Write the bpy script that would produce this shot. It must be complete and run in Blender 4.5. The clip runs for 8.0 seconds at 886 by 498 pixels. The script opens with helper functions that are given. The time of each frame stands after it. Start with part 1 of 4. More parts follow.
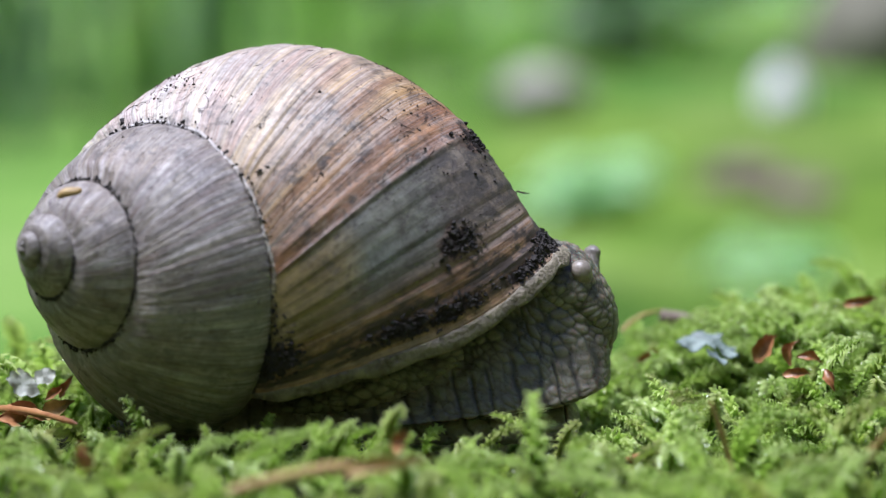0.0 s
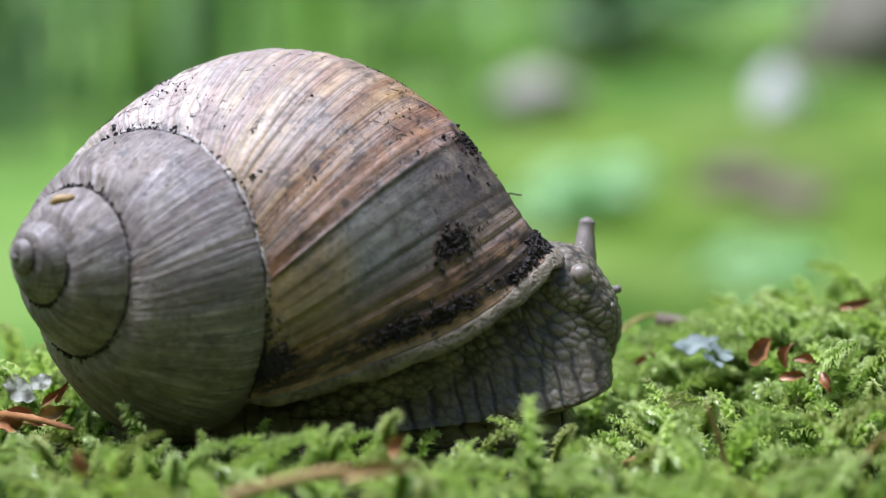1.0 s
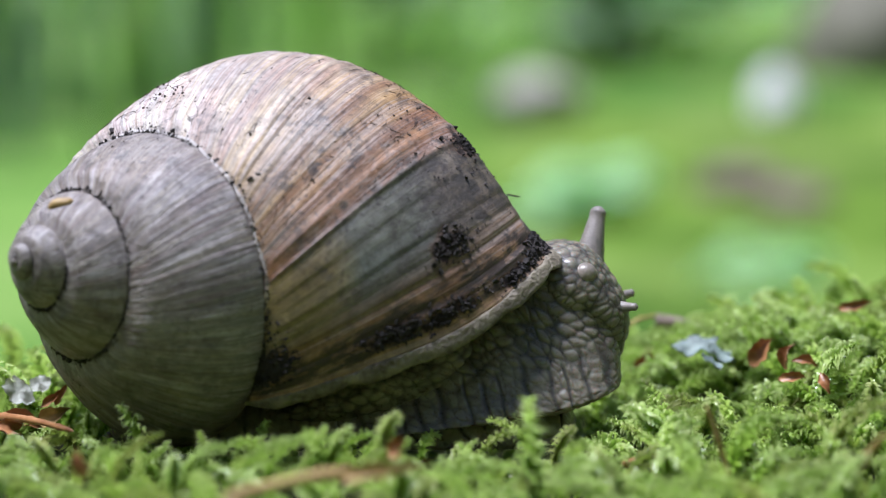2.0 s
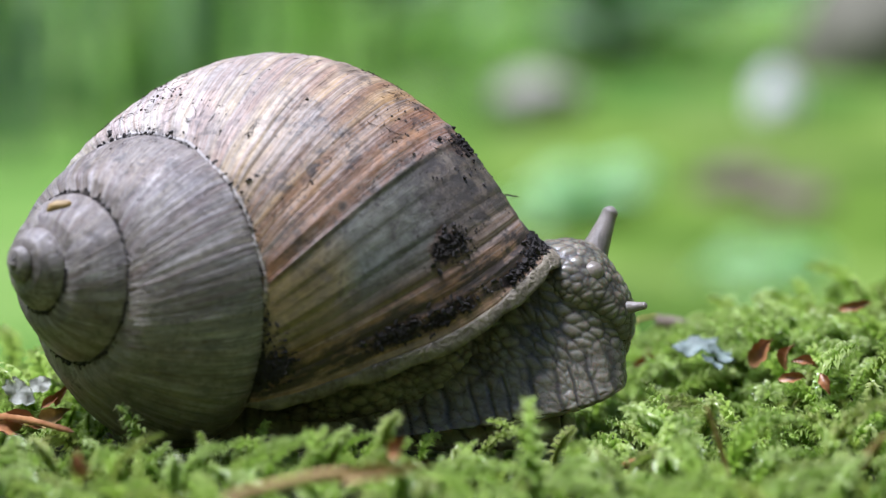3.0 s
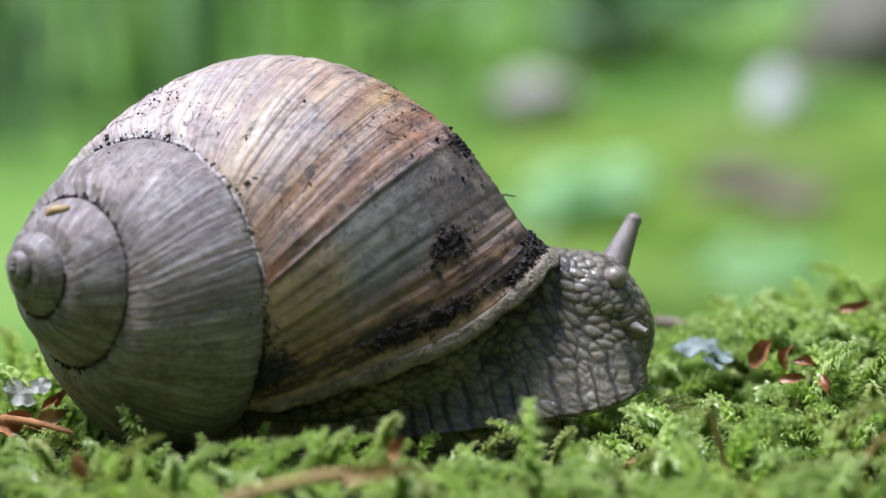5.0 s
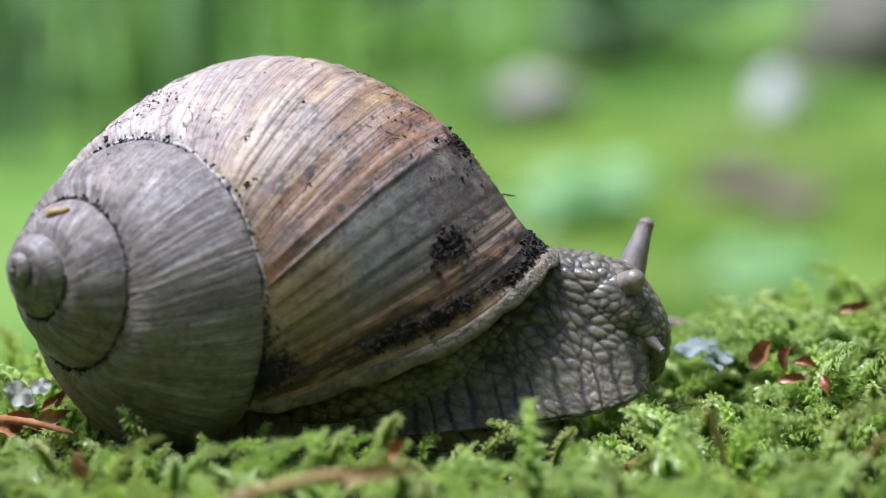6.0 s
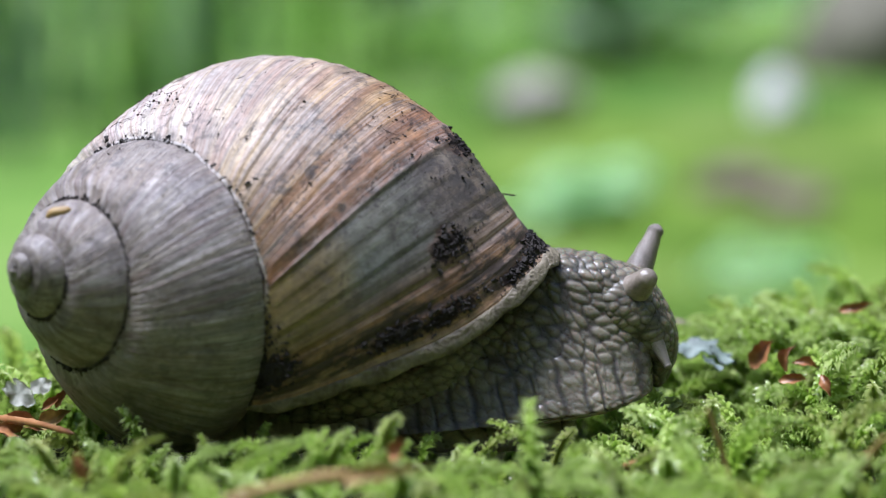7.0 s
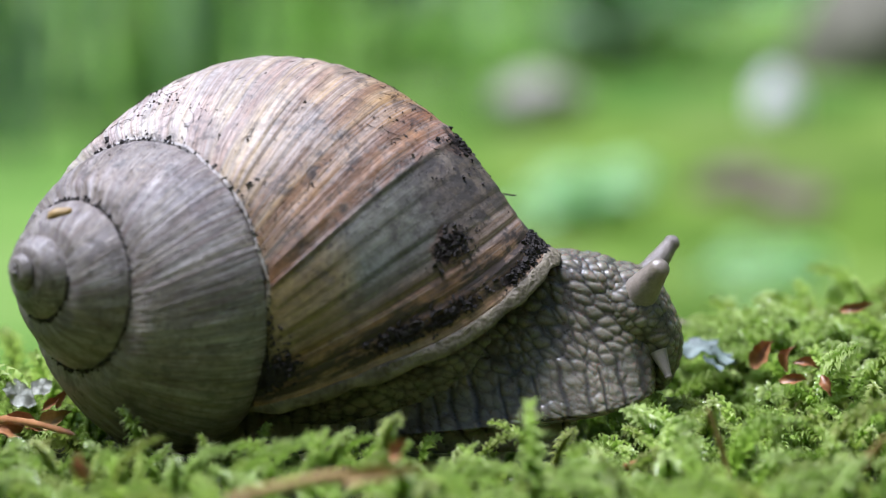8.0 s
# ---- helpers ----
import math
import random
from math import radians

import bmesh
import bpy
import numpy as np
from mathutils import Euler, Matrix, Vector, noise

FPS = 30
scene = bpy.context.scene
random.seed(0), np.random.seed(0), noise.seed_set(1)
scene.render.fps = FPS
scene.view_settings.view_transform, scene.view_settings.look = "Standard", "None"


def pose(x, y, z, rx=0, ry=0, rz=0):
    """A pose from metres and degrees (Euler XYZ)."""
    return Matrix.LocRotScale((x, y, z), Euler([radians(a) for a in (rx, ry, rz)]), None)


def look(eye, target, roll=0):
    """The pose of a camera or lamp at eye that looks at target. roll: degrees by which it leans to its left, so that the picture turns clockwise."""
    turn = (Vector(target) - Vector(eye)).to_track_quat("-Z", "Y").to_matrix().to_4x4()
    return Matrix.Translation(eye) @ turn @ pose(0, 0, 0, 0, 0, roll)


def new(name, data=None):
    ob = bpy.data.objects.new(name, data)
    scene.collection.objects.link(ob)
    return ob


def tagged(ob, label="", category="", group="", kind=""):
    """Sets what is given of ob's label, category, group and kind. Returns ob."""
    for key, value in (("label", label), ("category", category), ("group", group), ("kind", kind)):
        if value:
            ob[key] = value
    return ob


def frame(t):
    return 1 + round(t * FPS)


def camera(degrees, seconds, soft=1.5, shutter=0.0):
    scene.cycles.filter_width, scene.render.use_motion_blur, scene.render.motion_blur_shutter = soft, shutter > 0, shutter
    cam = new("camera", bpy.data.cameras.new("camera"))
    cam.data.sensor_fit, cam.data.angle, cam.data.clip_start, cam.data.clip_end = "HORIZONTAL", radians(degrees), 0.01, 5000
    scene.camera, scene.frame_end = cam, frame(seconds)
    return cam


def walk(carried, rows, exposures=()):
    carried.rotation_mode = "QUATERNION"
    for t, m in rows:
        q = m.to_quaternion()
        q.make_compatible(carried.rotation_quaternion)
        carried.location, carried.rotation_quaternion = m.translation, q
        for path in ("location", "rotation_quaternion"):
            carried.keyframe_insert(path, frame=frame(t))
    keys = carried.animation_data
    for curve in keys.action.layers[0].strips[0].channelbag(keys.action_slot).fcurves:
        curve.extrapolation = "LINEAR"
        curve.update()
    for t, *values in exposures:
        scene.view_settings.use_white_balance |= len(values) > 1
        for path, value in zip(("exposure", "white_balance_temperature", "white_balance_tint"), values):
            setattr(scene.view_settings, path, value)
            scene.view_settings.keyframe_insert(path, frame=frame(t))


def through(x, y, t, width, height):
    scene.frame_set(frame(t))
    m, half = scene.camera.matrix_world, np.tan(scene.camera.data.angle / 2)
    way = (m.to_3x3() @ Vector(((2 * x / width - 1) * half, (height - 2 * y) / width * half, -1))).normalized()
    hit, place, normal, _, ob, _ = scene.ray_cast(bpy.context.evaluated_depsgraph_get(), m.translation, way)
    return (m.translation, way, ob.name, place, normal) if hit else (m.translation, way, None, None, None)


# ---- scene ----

MM = 0.001

# ---- camera: on a low tripod, 19 cm from the snail, nudged at the start ----
cam = camera(22.0, 8.0, 1.2)
cam.data.dof.use_dof = True
cam.data.dof.focus_distance = 0.186
cam.data.dof.aperture_fstop = 18.0
BASE = look((0, -0.18858, 0.03816), (0, 0, 0.015))


def nudged(right, down, roll):
    """The camera's pose when the picture is off by so many minutes of arc and degrees of roll."""
    return BASE @ pose(0, 0, 0, down / 60, right / 60, roll)


walk(cam, [(0.0, nudged(7.07, -11.51, 0.314)), (0.25, nudged(4.1, -9.0, 0.225)), (0.5, nudged(2.2, -7.25, 0.165)),
           (1.0, nudged(0.6, -5.1, 0.11)), (1.5, nudged(-0.3, -3.9, 0.065)), (3.0, nudged(-0.43, -2.2, 0.03)),
           (3.5, nudged(-0.4, -1.65, 0.01)), (4.5, nudged(-0.2, -1.15, 0)), (6.0, nudged(0, 0, 0)),
           (7.0, nudged(0.3, 0.1, 0)), (8.0, nudged(0.9, 0.65, -0.03))])

# ---- daylight: bright overcast sky over a clearing ----
world = bpy.data.worlds.new("sky")
scene.world = world
world.use_nodes = True
nt = world.node_tree
sky = nt.nodes.new("ShaderNodeTexSky")
sky.sky_type = "NISHITA"
sky.sun_disc = False
sky.sun_elevation = radians(72.5)
sky.sun_rotation = radians(-97)
sky.air_density, sky.dust_density = 1.0, 1.2
nt.links.new(sky.outputs[0], nt.nodes["Background"].inputs[0])
nt.nodes["Background"].inputs[1].default_value = 0.08
sun_data = bpy.data.lights.new("sun", "SUN")
sun_data.energy, sun_data.angle, sun_data.color = 5.0, radians(28), (0.985, 0.985, 1.0)
sun = new("sun", sun_data)
sun.matrix_world = look((-0.5, -0.06, 1.6), (0, 0, 0))
scene.view_settings.exposure = 0.66
scene.view_settings.use_white_balance = True
scene.view_settings.white_balance_temperature, scene.view_settings.white_balance_tint = 5700, 18.3


# ---- materials ----
def material(name, rough=0.6):
    m = bpy.data.materials.new(name)
    m.use_nodes = True
    b = m.node_tree.nodes["Principled BSDF"]
    b.inputs["Roughness"].default_value = rough
    return m, m.node_tree.nodes, m.node_tree.links, b


def math_node(nodes, links, op, a, b=None, clamp=False):
    n = nodes.new("ShaderNodeMath")
    n.operation, n.use_clamp = op, clamp
    for i, v in enumerate((a, b)):
        if v is None:
            continue
        if isinstance(v, (int, float)):
            n.inputs[i].default_value = v
        else:
            links.new(v, n.inputs[i])
    return n.outputs[0]


def noise_tex(nodes, links, vec, scale, detail=4, rough=0.55):
    n = nodes.new("ShaderNodeTexNoise")
    n.inputs["Scale"].default_value, n.inputs["Detail"].default_value = scale, detail
    n.inputs["Roughness"].default_value = rough
    if vec is not None:
        links.new(vec, n.inputs["Vector"])
    return n.outputs["Fac"]


def scaled(nodes, links, vec, sx, sy, sz):
    n = nodes.new("ShaderNodeMapping")
    n.inputs["Scale"].default_value = (sx, sy, sz)
    links.new(vec, n.inputs["Vector"])
    return n.outputs[0]


def ramp(nodes, links, fac, stops):
    n = nodes.new("ShaderNodeValToRGB")
    els = n.color_ramp.elements
    while len(els) < len(stops):
        els.new(0.5)
    for e, (at, c) in zip(els, stops):
        e.position, e.color = at, (*c, 1)
    links.new(fac, n.inputs[0])
    return n.outputs[0]


def mixed(nodes, links, fac, a, b, mode="MIX"):
    n = nodes.new("ShaderNodeMix")
    n.data_type, n.blend_type = "RGBA", mode
    for i, v in ((0, fac), (6, a), (7, b)):
        if isinstance(v, (int, float)):
            n.inputs[i].default_value = v
        elif isinstance(v, tuple):
            n.inputs[i].default_value = (*v, 1)
        else:
            links.new(v, n.inputs[i])
    return n.outputs[2]


def bumped(nodes, links, b, height, strength, distance):
    n = nodes.new("ShaderNodeBump")
    n.inputs["Strength"].default_value, n.inputs["Distance"].default_value = strength, distance
    links.new(height, n.inputs["Height"])
    links.new(n.outputs[0], b.inputs["Normal"])


def attribute(nodes, name):
    n = nodes.new("ShaderNodeAttribute")
    n.attribute_name = name
    return n


def plain(name, lo, hi, scale, rough=0.6, bump=0.3, dist=0.0001, through=0.0):
    """A mottled matter: two colours mixed by noise at two sizes, with fine relief."""
    m, nodes, links, b = material(name, rough)
    co = nodes.new("ShaderNodeTexCoord").outputs["Object"]
    big, fine = noise_tex(nodes, links, co, scale, 3), noise_tex(nodes, links, co, scale * 7, 5)
    f = math_node(nodes, links, "ADD", math_node(nodes, links, "MULTIPLY", big, 0.65), math_node(nodes, links, "MULTIPLY", fine, 0.35))
    links.new(ramp(nodes, links, f, ((0.36, lo), (0.64, hi))), b.inputs["Base Color"])
    bumped(nodes, links, b, fine, bump, dist)
    if through:
        tr = nodes.new("ShaderNodeBsdfTranslucent")
        tr.inputs[0].default_value = (*hi, 1)
        mx = nodes.new("ShaderNodeMixShader")
        mx.inputs[0].default_value = through
        links.new(b.outputs[0], mx.inputs[1])
        links.new(tr.outputs[0], mx.inputs[2])
        links.new(mx.outputs[0], nodes["Material Output"].inputs["Surface"])
    return m


def moss_material():
    m, nodes, links, b = material("moss", 0.18)
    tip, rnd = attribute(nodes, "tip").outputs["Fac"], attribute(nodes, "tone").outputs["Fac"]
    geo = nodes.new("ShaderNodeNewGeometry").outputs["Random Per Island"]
    # pale young tips; the carpet's depth shade is put into the feet's colour
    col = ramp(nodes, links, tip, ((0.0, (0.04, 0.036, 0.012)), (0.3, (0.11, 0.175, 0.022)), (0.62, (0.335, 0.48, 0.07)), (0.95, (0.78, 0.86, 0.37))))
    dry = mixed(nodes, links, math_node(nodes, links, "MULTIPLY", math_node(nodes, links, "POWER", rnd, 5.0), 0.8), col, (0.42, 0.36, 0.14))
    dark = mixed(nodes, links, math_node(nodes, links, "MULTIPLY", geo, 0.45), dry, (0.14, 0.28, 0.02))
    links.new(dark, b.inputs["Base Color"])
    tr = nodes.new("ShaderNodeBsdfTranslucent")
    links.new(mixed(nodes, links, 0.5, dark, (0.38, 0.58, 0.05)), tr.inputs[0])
    mx = nodes.new("ShaderNodeMixShader")
    mx.inputs[0].default_value = 0.5
    links.new(b.outputs[0], mx.inputs[1])
    links.new(tr.outputs[0], mx.inputs[2])
    links.new(mx.outputs[0], nodes["Material Output"].inputs["Surface"])
    return m


def ground_material():
    """Dark humus on the hummock, bright moss behind it, duller herbs further off. Before it an unseen brownish floor,
    added to weaken green bounce light.
    """
    m, nodes, links, b = material("forest_floor", 0.9)
    b.inputs["Specular IOR Level"].default_value = 0.08
    co = nodes.new("ShaderNodeTexCoord").outputs["Object"]
    big = noise_tex(nodes, links, co, 6.5, 4, 0.6)
    mid = noise_tex(nodes, links, co, 13, 4)
    fine = noise_tex(nodes, links, co, 900, 5)
    bright = ramp(nodes, links, big, ((0.38, (0.035, 0.075, 0.01)), (0.5, (0.085, 0.15, 0.015)), (0.62, (0.15, 0.23, 0.04))))
    dull = ramp(nodes, links, big, ((0.35, (0.06, 0.14, 0.02)), (0.5, (0.11, 0.22, 0.035)), (0.65, (0.16, 0.26, 0.06))))
    col = mixed(nodes, links, attribute(nodes, "mossy").outputs["Fac"], dull, bright)
    col = mixed(nodes, links, math_node(nodes, links, "MULTIPLY", ramp(nodes, links, mid, ((0.52, (0, 0, 0)), (0.7, (1, 1, 1)))), 0.5), col, (0.13, 0.12, 0.06))
    # dark tone for the added bank that lies out of view
    col = mixed(nodes, links, attribute(nodes, "dark_bank").outputs["Fac"], col, ramp(nodes, links, mid, ((0.35, (0.02, 0.028, 0.012)), (0.65, (0.06, 0.08, 0.03)))))
    # brownish tone added on the camera's side to weaken green bounce light
    dull_floor = ramp(nodes, links, mid, ((0.35, (0.035, 0.038, 0.013)), (0.5, (0.075, 0.088, 0.027)), (0.65, (0.12, 0.13, 0.045))))
    col = mixed(nodes, links, attribute(nodes, "dull_floor").outputs["Fac"], col, dull_floor)
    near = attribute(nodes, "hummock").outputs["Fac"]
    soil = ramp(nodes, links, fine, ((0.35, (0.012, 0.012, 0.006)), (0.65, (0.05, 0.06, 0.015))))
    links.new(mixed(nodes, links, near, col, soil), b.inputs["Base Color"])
    bumped(nodes, links, b, fine, 0.6, 0.0006)
    return m


# patches of soil: how far back from the lip, place round the tube, spread of both, number, crumb size in mm
PATCHES = [(-0.105, -0.70, 0.03, 0.08, 330, 0.10), (-0.09, -0.50, 0.027, 0.085, 1250, 0.13), (-0.07, -0.26, 0.024, 0.09, 800, 0.12),
           (-0.05, 0.02, 0.014, 0.06, 70, 0.12), (-0.04, 0.17, 0.018, 0.08, 700, 0.13), (-0.335, -0.16, 0.038, 0.06, 1000, 0.12), (-0.275, -0.12, 0.02, 0.03, 120, 0.12),
           (-0.31, -0.05, 0.03, 0.05, 90, 0.1), (-0.075, 0.47, 0.03, 0.1, 2200, 0.24), (-0.2, -1.2, 0.05, 0.06, 2800, 0.16), (-0.36, -1.22, 0.06, 0.03, 300, 0.12),
           (-0.72, 0.40, 0.035, 0.13, 650, 0.11), (-0.45, 0.5, 0.12, 0.1, 130, 0.09), (-0.70, -0.25, 0.03, 0.12, 60, 0.08), (-0.58, 0.28, 0.05, 0.1, 160, 0.07), (-0.62, -0.02, 0.03, 0.06, 60, 0.06)]


def shell_material():
    """Grey-brown shell: growth lines run along v, age along u (0 at the lip, in radians)."""
    m, nodes, links, b = material("shell", 0.42)
    uv = nodes.new("ShaderNodeUVMap").outputs[0]
    co = nodes.new("ShaderNodeTexCoord").outputs["Object"]
    warp = nodes.new("ShaderNodeTexNoise")
    warp.inputs["Scale"].default_value, warp.inputs["Detail"].default_value = 320, 2
    links.new(co, warp.inputs["Vector"])
    bent = nodes.new("ShaderNodeVectorMath")
    bent.operation = "MULTIPLY_ADD"
    links.new(warp.outputs["Color"], bent.inputs[0])
    bent.inputs[1].default_value = (0.012, 0.08, 0)
    links.new(uv, bent.inputs[2])
    uv = bent.outputs[0]
    sep = nodes.new("ShaderNodeSeparateXYZ")
    links.new(uv, sep.inputs[0])
    age = math_node(nodes, links, "MULTIPLY", sep.outputs[0], -1.0)
    lines = noise_tex(nodes, links, scaled(nodes, links, uv, 46, 0.9, 1), 1.0, 3.5, 0.62)
    hair = noise_tex(nodes, links, scaled(nodes, links, uv, 105, 1.1, 1), 1.0, 2, 0.5)
    wide = noise_tex(nodes, links, scaled(nodes, links, uv, 9, 0.9, 1), 1.0, 5, 0.6)
    blot = noise_tex(nodes, links, co, 190, 5, 0.65)
    wob = math_node(nodes, links, "MULTIPLY", math_node(nodes, links, "SUBTRACT", blot, 0.5), 0.12)
    aged = math_node(nodes, links, "DIVIDE", math_node(nodes, links, "ADD", age, wob), 8.0, True)
    # lip to apex: tan rim, grey-olive last growth, tawny band, pale cream, grey older whorls
    young = ramp(nodes, links, aged, ((0.0, (0.31, 0.195, 0.10)), (0.03, (0.25, 0.132, 0.058)), (0.05, (0.12, 0.10, 0.07)), (0.0955, (0.12, 0.108, 0.088)),
                                      (0.0965, (0.08, 0.045, 0.03)), (0.099, (0.215, 0.10, 0.05)), (0.14, (0.255, 0.177, 0.092)), (0.20, (0.36, 0.31, 0.255)), (0.31, (0.50, 0.485, 0.455)),
                                      (0.50, (0.20, 0.19, 0.178)), (1.0, (0.172, 0.163, 0.155))))
    # the last growth is horny yellow near the seam, bluish grey in the middle, brown further out
    across = ramp(nodes, links, math_node(nodes, links, "ADD", math_node(nodes, links, "MULTIPLY", sep.outputs[1], 0.5), math_node(nodes, links, "ADD", wob, 0.75)),
                  ((0.10, (0.24, 0.18, 0.066)), (0.33, (0.21, 0.165, 0.066)), (0.43, (0.132, 0.15, 0.124)), (0.62, (0.115, 0.128, 0.104)), (0.72, (0.08, 0.066, 0.048)), (1.0, (0.105, 0.082, 0.055))))
    last = ramp(nodes, links, aged, ((0.03, (0, 0, 0)), (0.056, (1, 1, 1)), (0.0955, (1, 1, 1)), (0.0975, (0, 0, 0))))
    col = mixed(nodes, links, math_node(nodes, links, "MULTIPLY", last, 0.95), young, across)
    streak = ramp(nodes, links, lines, ((0.28, (0.30, 0.20, 0.16)), (0.40, (0.70, 0.62, 0.57)), (0.50, (1.0, 0.97, 0.95)), (0.70, (1.2, 1.21, 1.23))))
    bold = ramp(nodes, links, math_node(nodes, links, "DIVIDE", age, 24.0, True), ((0.0, (0.85, 0.85, 0.85)), (0.011, (0.85, 0.85, 0.85)), (0.018, (0.2, 0.2, 0.2)), (0.031, (0.2, 0.2, 0.2)), (0.035, (0.9, 0.9, 0.9)), (0.1, (0.75, 0.75, 0.75)), (0.2, (0.9, 0.9, 0.9)), (0.6, (0.75, 0.75, 0.75)), (0.75, (0.05, 0.05, 0.05))))
    broken = ramp(nodes, links, noise_tex(nodes, links, co, 110, 4, 0.6), ((0.36, (0.25, 0.25, 0.25)), (0.62, (1, 1, 1))))
    bold = math_node(nodes, links, "MULTIPLY", bold, broken)
    tint = noise_tex(nodes, links, scaled(nodes, links, uv, 3.2, 1.6, 1), 1.0, 5, 0.65)
    tint = ramp(nodes, links, tint, ((0.32, (0.78, 0.74, 0.77)), (0.45, (1.0, 0.97, 0.98)), (0.56, (1.08, 1.04, 0.93)), (0.70, (1.32, 1.33, 1.3))))
    col = mixed(nodes, links, 0.8, col, tint, "MULTIPLY")
    # broad growth bands: reddish, straw-yellow and pale mauve, strongest on the body whorl
    hue = noise_tex(nodes, links, scaled(nodes, links, uv, 13, 0.35, 1), 1.0, 3, 0.6)
    hue = ramp(nodes, links, hue, ((0.30, (0.66, 0.53, 0.50)), (0.42, (1.06, 0.88, 0.79)), (0.50, (1.0, 1.0, 1.0)), (0.57, (1.24, 1.13, 0.82)), (0.66, (1.2, 1.16, 1.24))))
    banded = ramp(nodes, links, aged, ((0.09, (0.25, 0.25, 0.25)), (0.10, (1, 1, 1)), (0.30, (0.75, 0.75, 0.75)), (0.5, (0.7, 0.7, 0.7))))
    col = mixed(nodes, links, banded, col, hue, "MULTIPLY")
    rust = ramp(nodes, links, noise_tex(nodes, links, co, 55, 4, 0.6), ((0.45, (0, 0, 0)), (0.65, (1, 1, 1))))
    col = mixed(nodes, links, math_node(nodes, links, "MULTIPLY", rust, math_node(nodes, links, "SUBTRACT", 0.38, math_node(nodes, links, "MULTIPLY", last, 0.32))), col, (0.27, 0.18, 0.115))
    col = mixed(nodes, links, bold, col, streak, "MULTIPLY")
    scratch = noise_tex(nodes, links, scaled(nodes, links, uv, 170, 2.6, 1), 1.0, 3, 0.6)
    scratch = ramp(nodes, links, scratch, ((0.34, (0.42, 0.37, 0.34)), (0.46, (0.9, 0.88, 0.87)), (0.62, (1.16, 1.16, 1.16))))
    col = mixed(nodes, links, math_node(nodes, links, "SUBTRACT", 0.75, math_node(nodes, links, "MULTIPLY", last, 0.4)), col, scratch, "MULTIPLY")
    # coarser worn ribs on the older whorls
    worn_rib = noise_tex(nodes, links, scaled(nodes, links, uv, 78, 1.3, 1), 1.0, 3.5, 0.66)
    worn_rib = ramp(nodes, links, worn_rib, ((0.34, (0.42, 0.37, 0.35)), (0.46, (0.9, 0.88, 0.87)), (0.54, (1.0, 1.0, 1.0)), (0.66, (1.45, 1.47, 1.5))))
    col = mixed(nodes, links, ramp(nodes, links, aged, ((0.1, (0.3, 0.3, 0.3)), (0.3, (0.4, 0.4, 0.4)), (0.42, (0.95, 0.95, 0.95)))), col, worn_rib, "MULTIPLY")
    chalk = ramp(nodes, links, noise_tex(nodes, links, co, 300, 7, 0.7), ((0.32, (0.66, 0.62, 0.60)), (0.47, (0.97, 0.97, 0.97)), (0.58, (1.1, 1.1, 1.1)), (0.7, (1.4, 1.42, 1.46))))
    col = mixed(nodes, links, 0.8, col, chalk, "MULTIPLY")
    pale = ramp(nodes, links, math_node(nodes, links, "MULTIPLY", hair, wide), ((0.24, (0, 0, 0)), (0.36, (1, 1, 1))))
    pale = math_node(nodes, links, "MULTIPLY", pale, math_node(nodes, links, "SUBTRACT", ramp(nodes, links, aged, ((0.3, (0.34, 0.34, 0.34)), (0.5, (0.6, 0.6, 0.6)))), math_node(nodes, links, "MULTIPLY", last, 0.26)))
    col = mixed(nodes, links, pale, col, (0.5, 0.46, 0.43))
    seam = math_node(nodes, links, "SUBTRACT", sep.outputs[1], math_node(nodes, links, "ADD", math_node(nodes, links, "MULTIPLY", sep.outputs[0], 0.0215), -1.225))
    fresh = ramp(nodes, links, math_node(nodes, links, "DIVIDE", age, 10.0, True), ((0.06, (0, 0, 0)), (0.09, (1, 1, 1)), (0.26, (1, 1, 1)), (0.36, (0.12, 0.12, 0.12))))
    edge = ramp(nodes, links, math_node(nodes, links, "ADD", math_node(nodes, links, "MULTIPLY", seam, 4.0), 0.5), ((0.34, (0, 0, 0)), (0.38, (1, 1, 1)), (0.44, (1, 1, 1)), (0.5, (0, 0, 0))))
    col = mixed(nodes, links, math_node(nodes, links, "MULTIPLY", math_node(nodes, links, "MULTIPLY", edge, fresh), math_node(nodes, links, "MULTIPLY", hair, 1.3)), col, (0.66, 0.63, 0.60))
    # the groove between the whorls is coloured near-black
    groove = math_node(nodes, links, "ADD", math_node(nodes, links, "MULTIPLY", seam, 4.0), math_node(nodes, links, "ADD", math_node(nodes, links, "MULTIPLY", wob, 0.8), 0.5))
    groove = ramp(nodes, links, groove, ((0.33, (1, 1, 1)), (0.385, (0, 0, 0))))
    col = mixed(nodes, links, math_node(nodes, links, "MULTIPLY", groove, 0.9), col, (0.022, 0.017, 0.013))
    grime = ramp(nodes, links, noise_tex(nodes, links, co, 520, 6, 0.75), ((0.53, (0, 0, 0)), (0.61, (1, 1, 1))))
    spread = ramp(nodes, links, noise_tex(nodes, links, co, 70, 3), ((0.38, (0.1, 0.1, 0.1)), (0.6, (1, 1, 1))))
    grime = math_node(nodes, links, "MULTIPLY", grime, spread)
    film = ramp(nodes, links, noise_tex(nodes, links, co, 130, 5, 0.7), ((0.45, (0, 0, 0)), (0.7, (1, 1, 1))))
    col = mixed(nodes, links, math_node(nodes, links, "MULTIPLY", film, 0.45), col, (0.12, 0.10, 0.075))
    col = mixed(nodes, links, math_node(nodes, links, "MULTIPLY", grime, 0.85), col, (0.045, 0.036, 0.03))
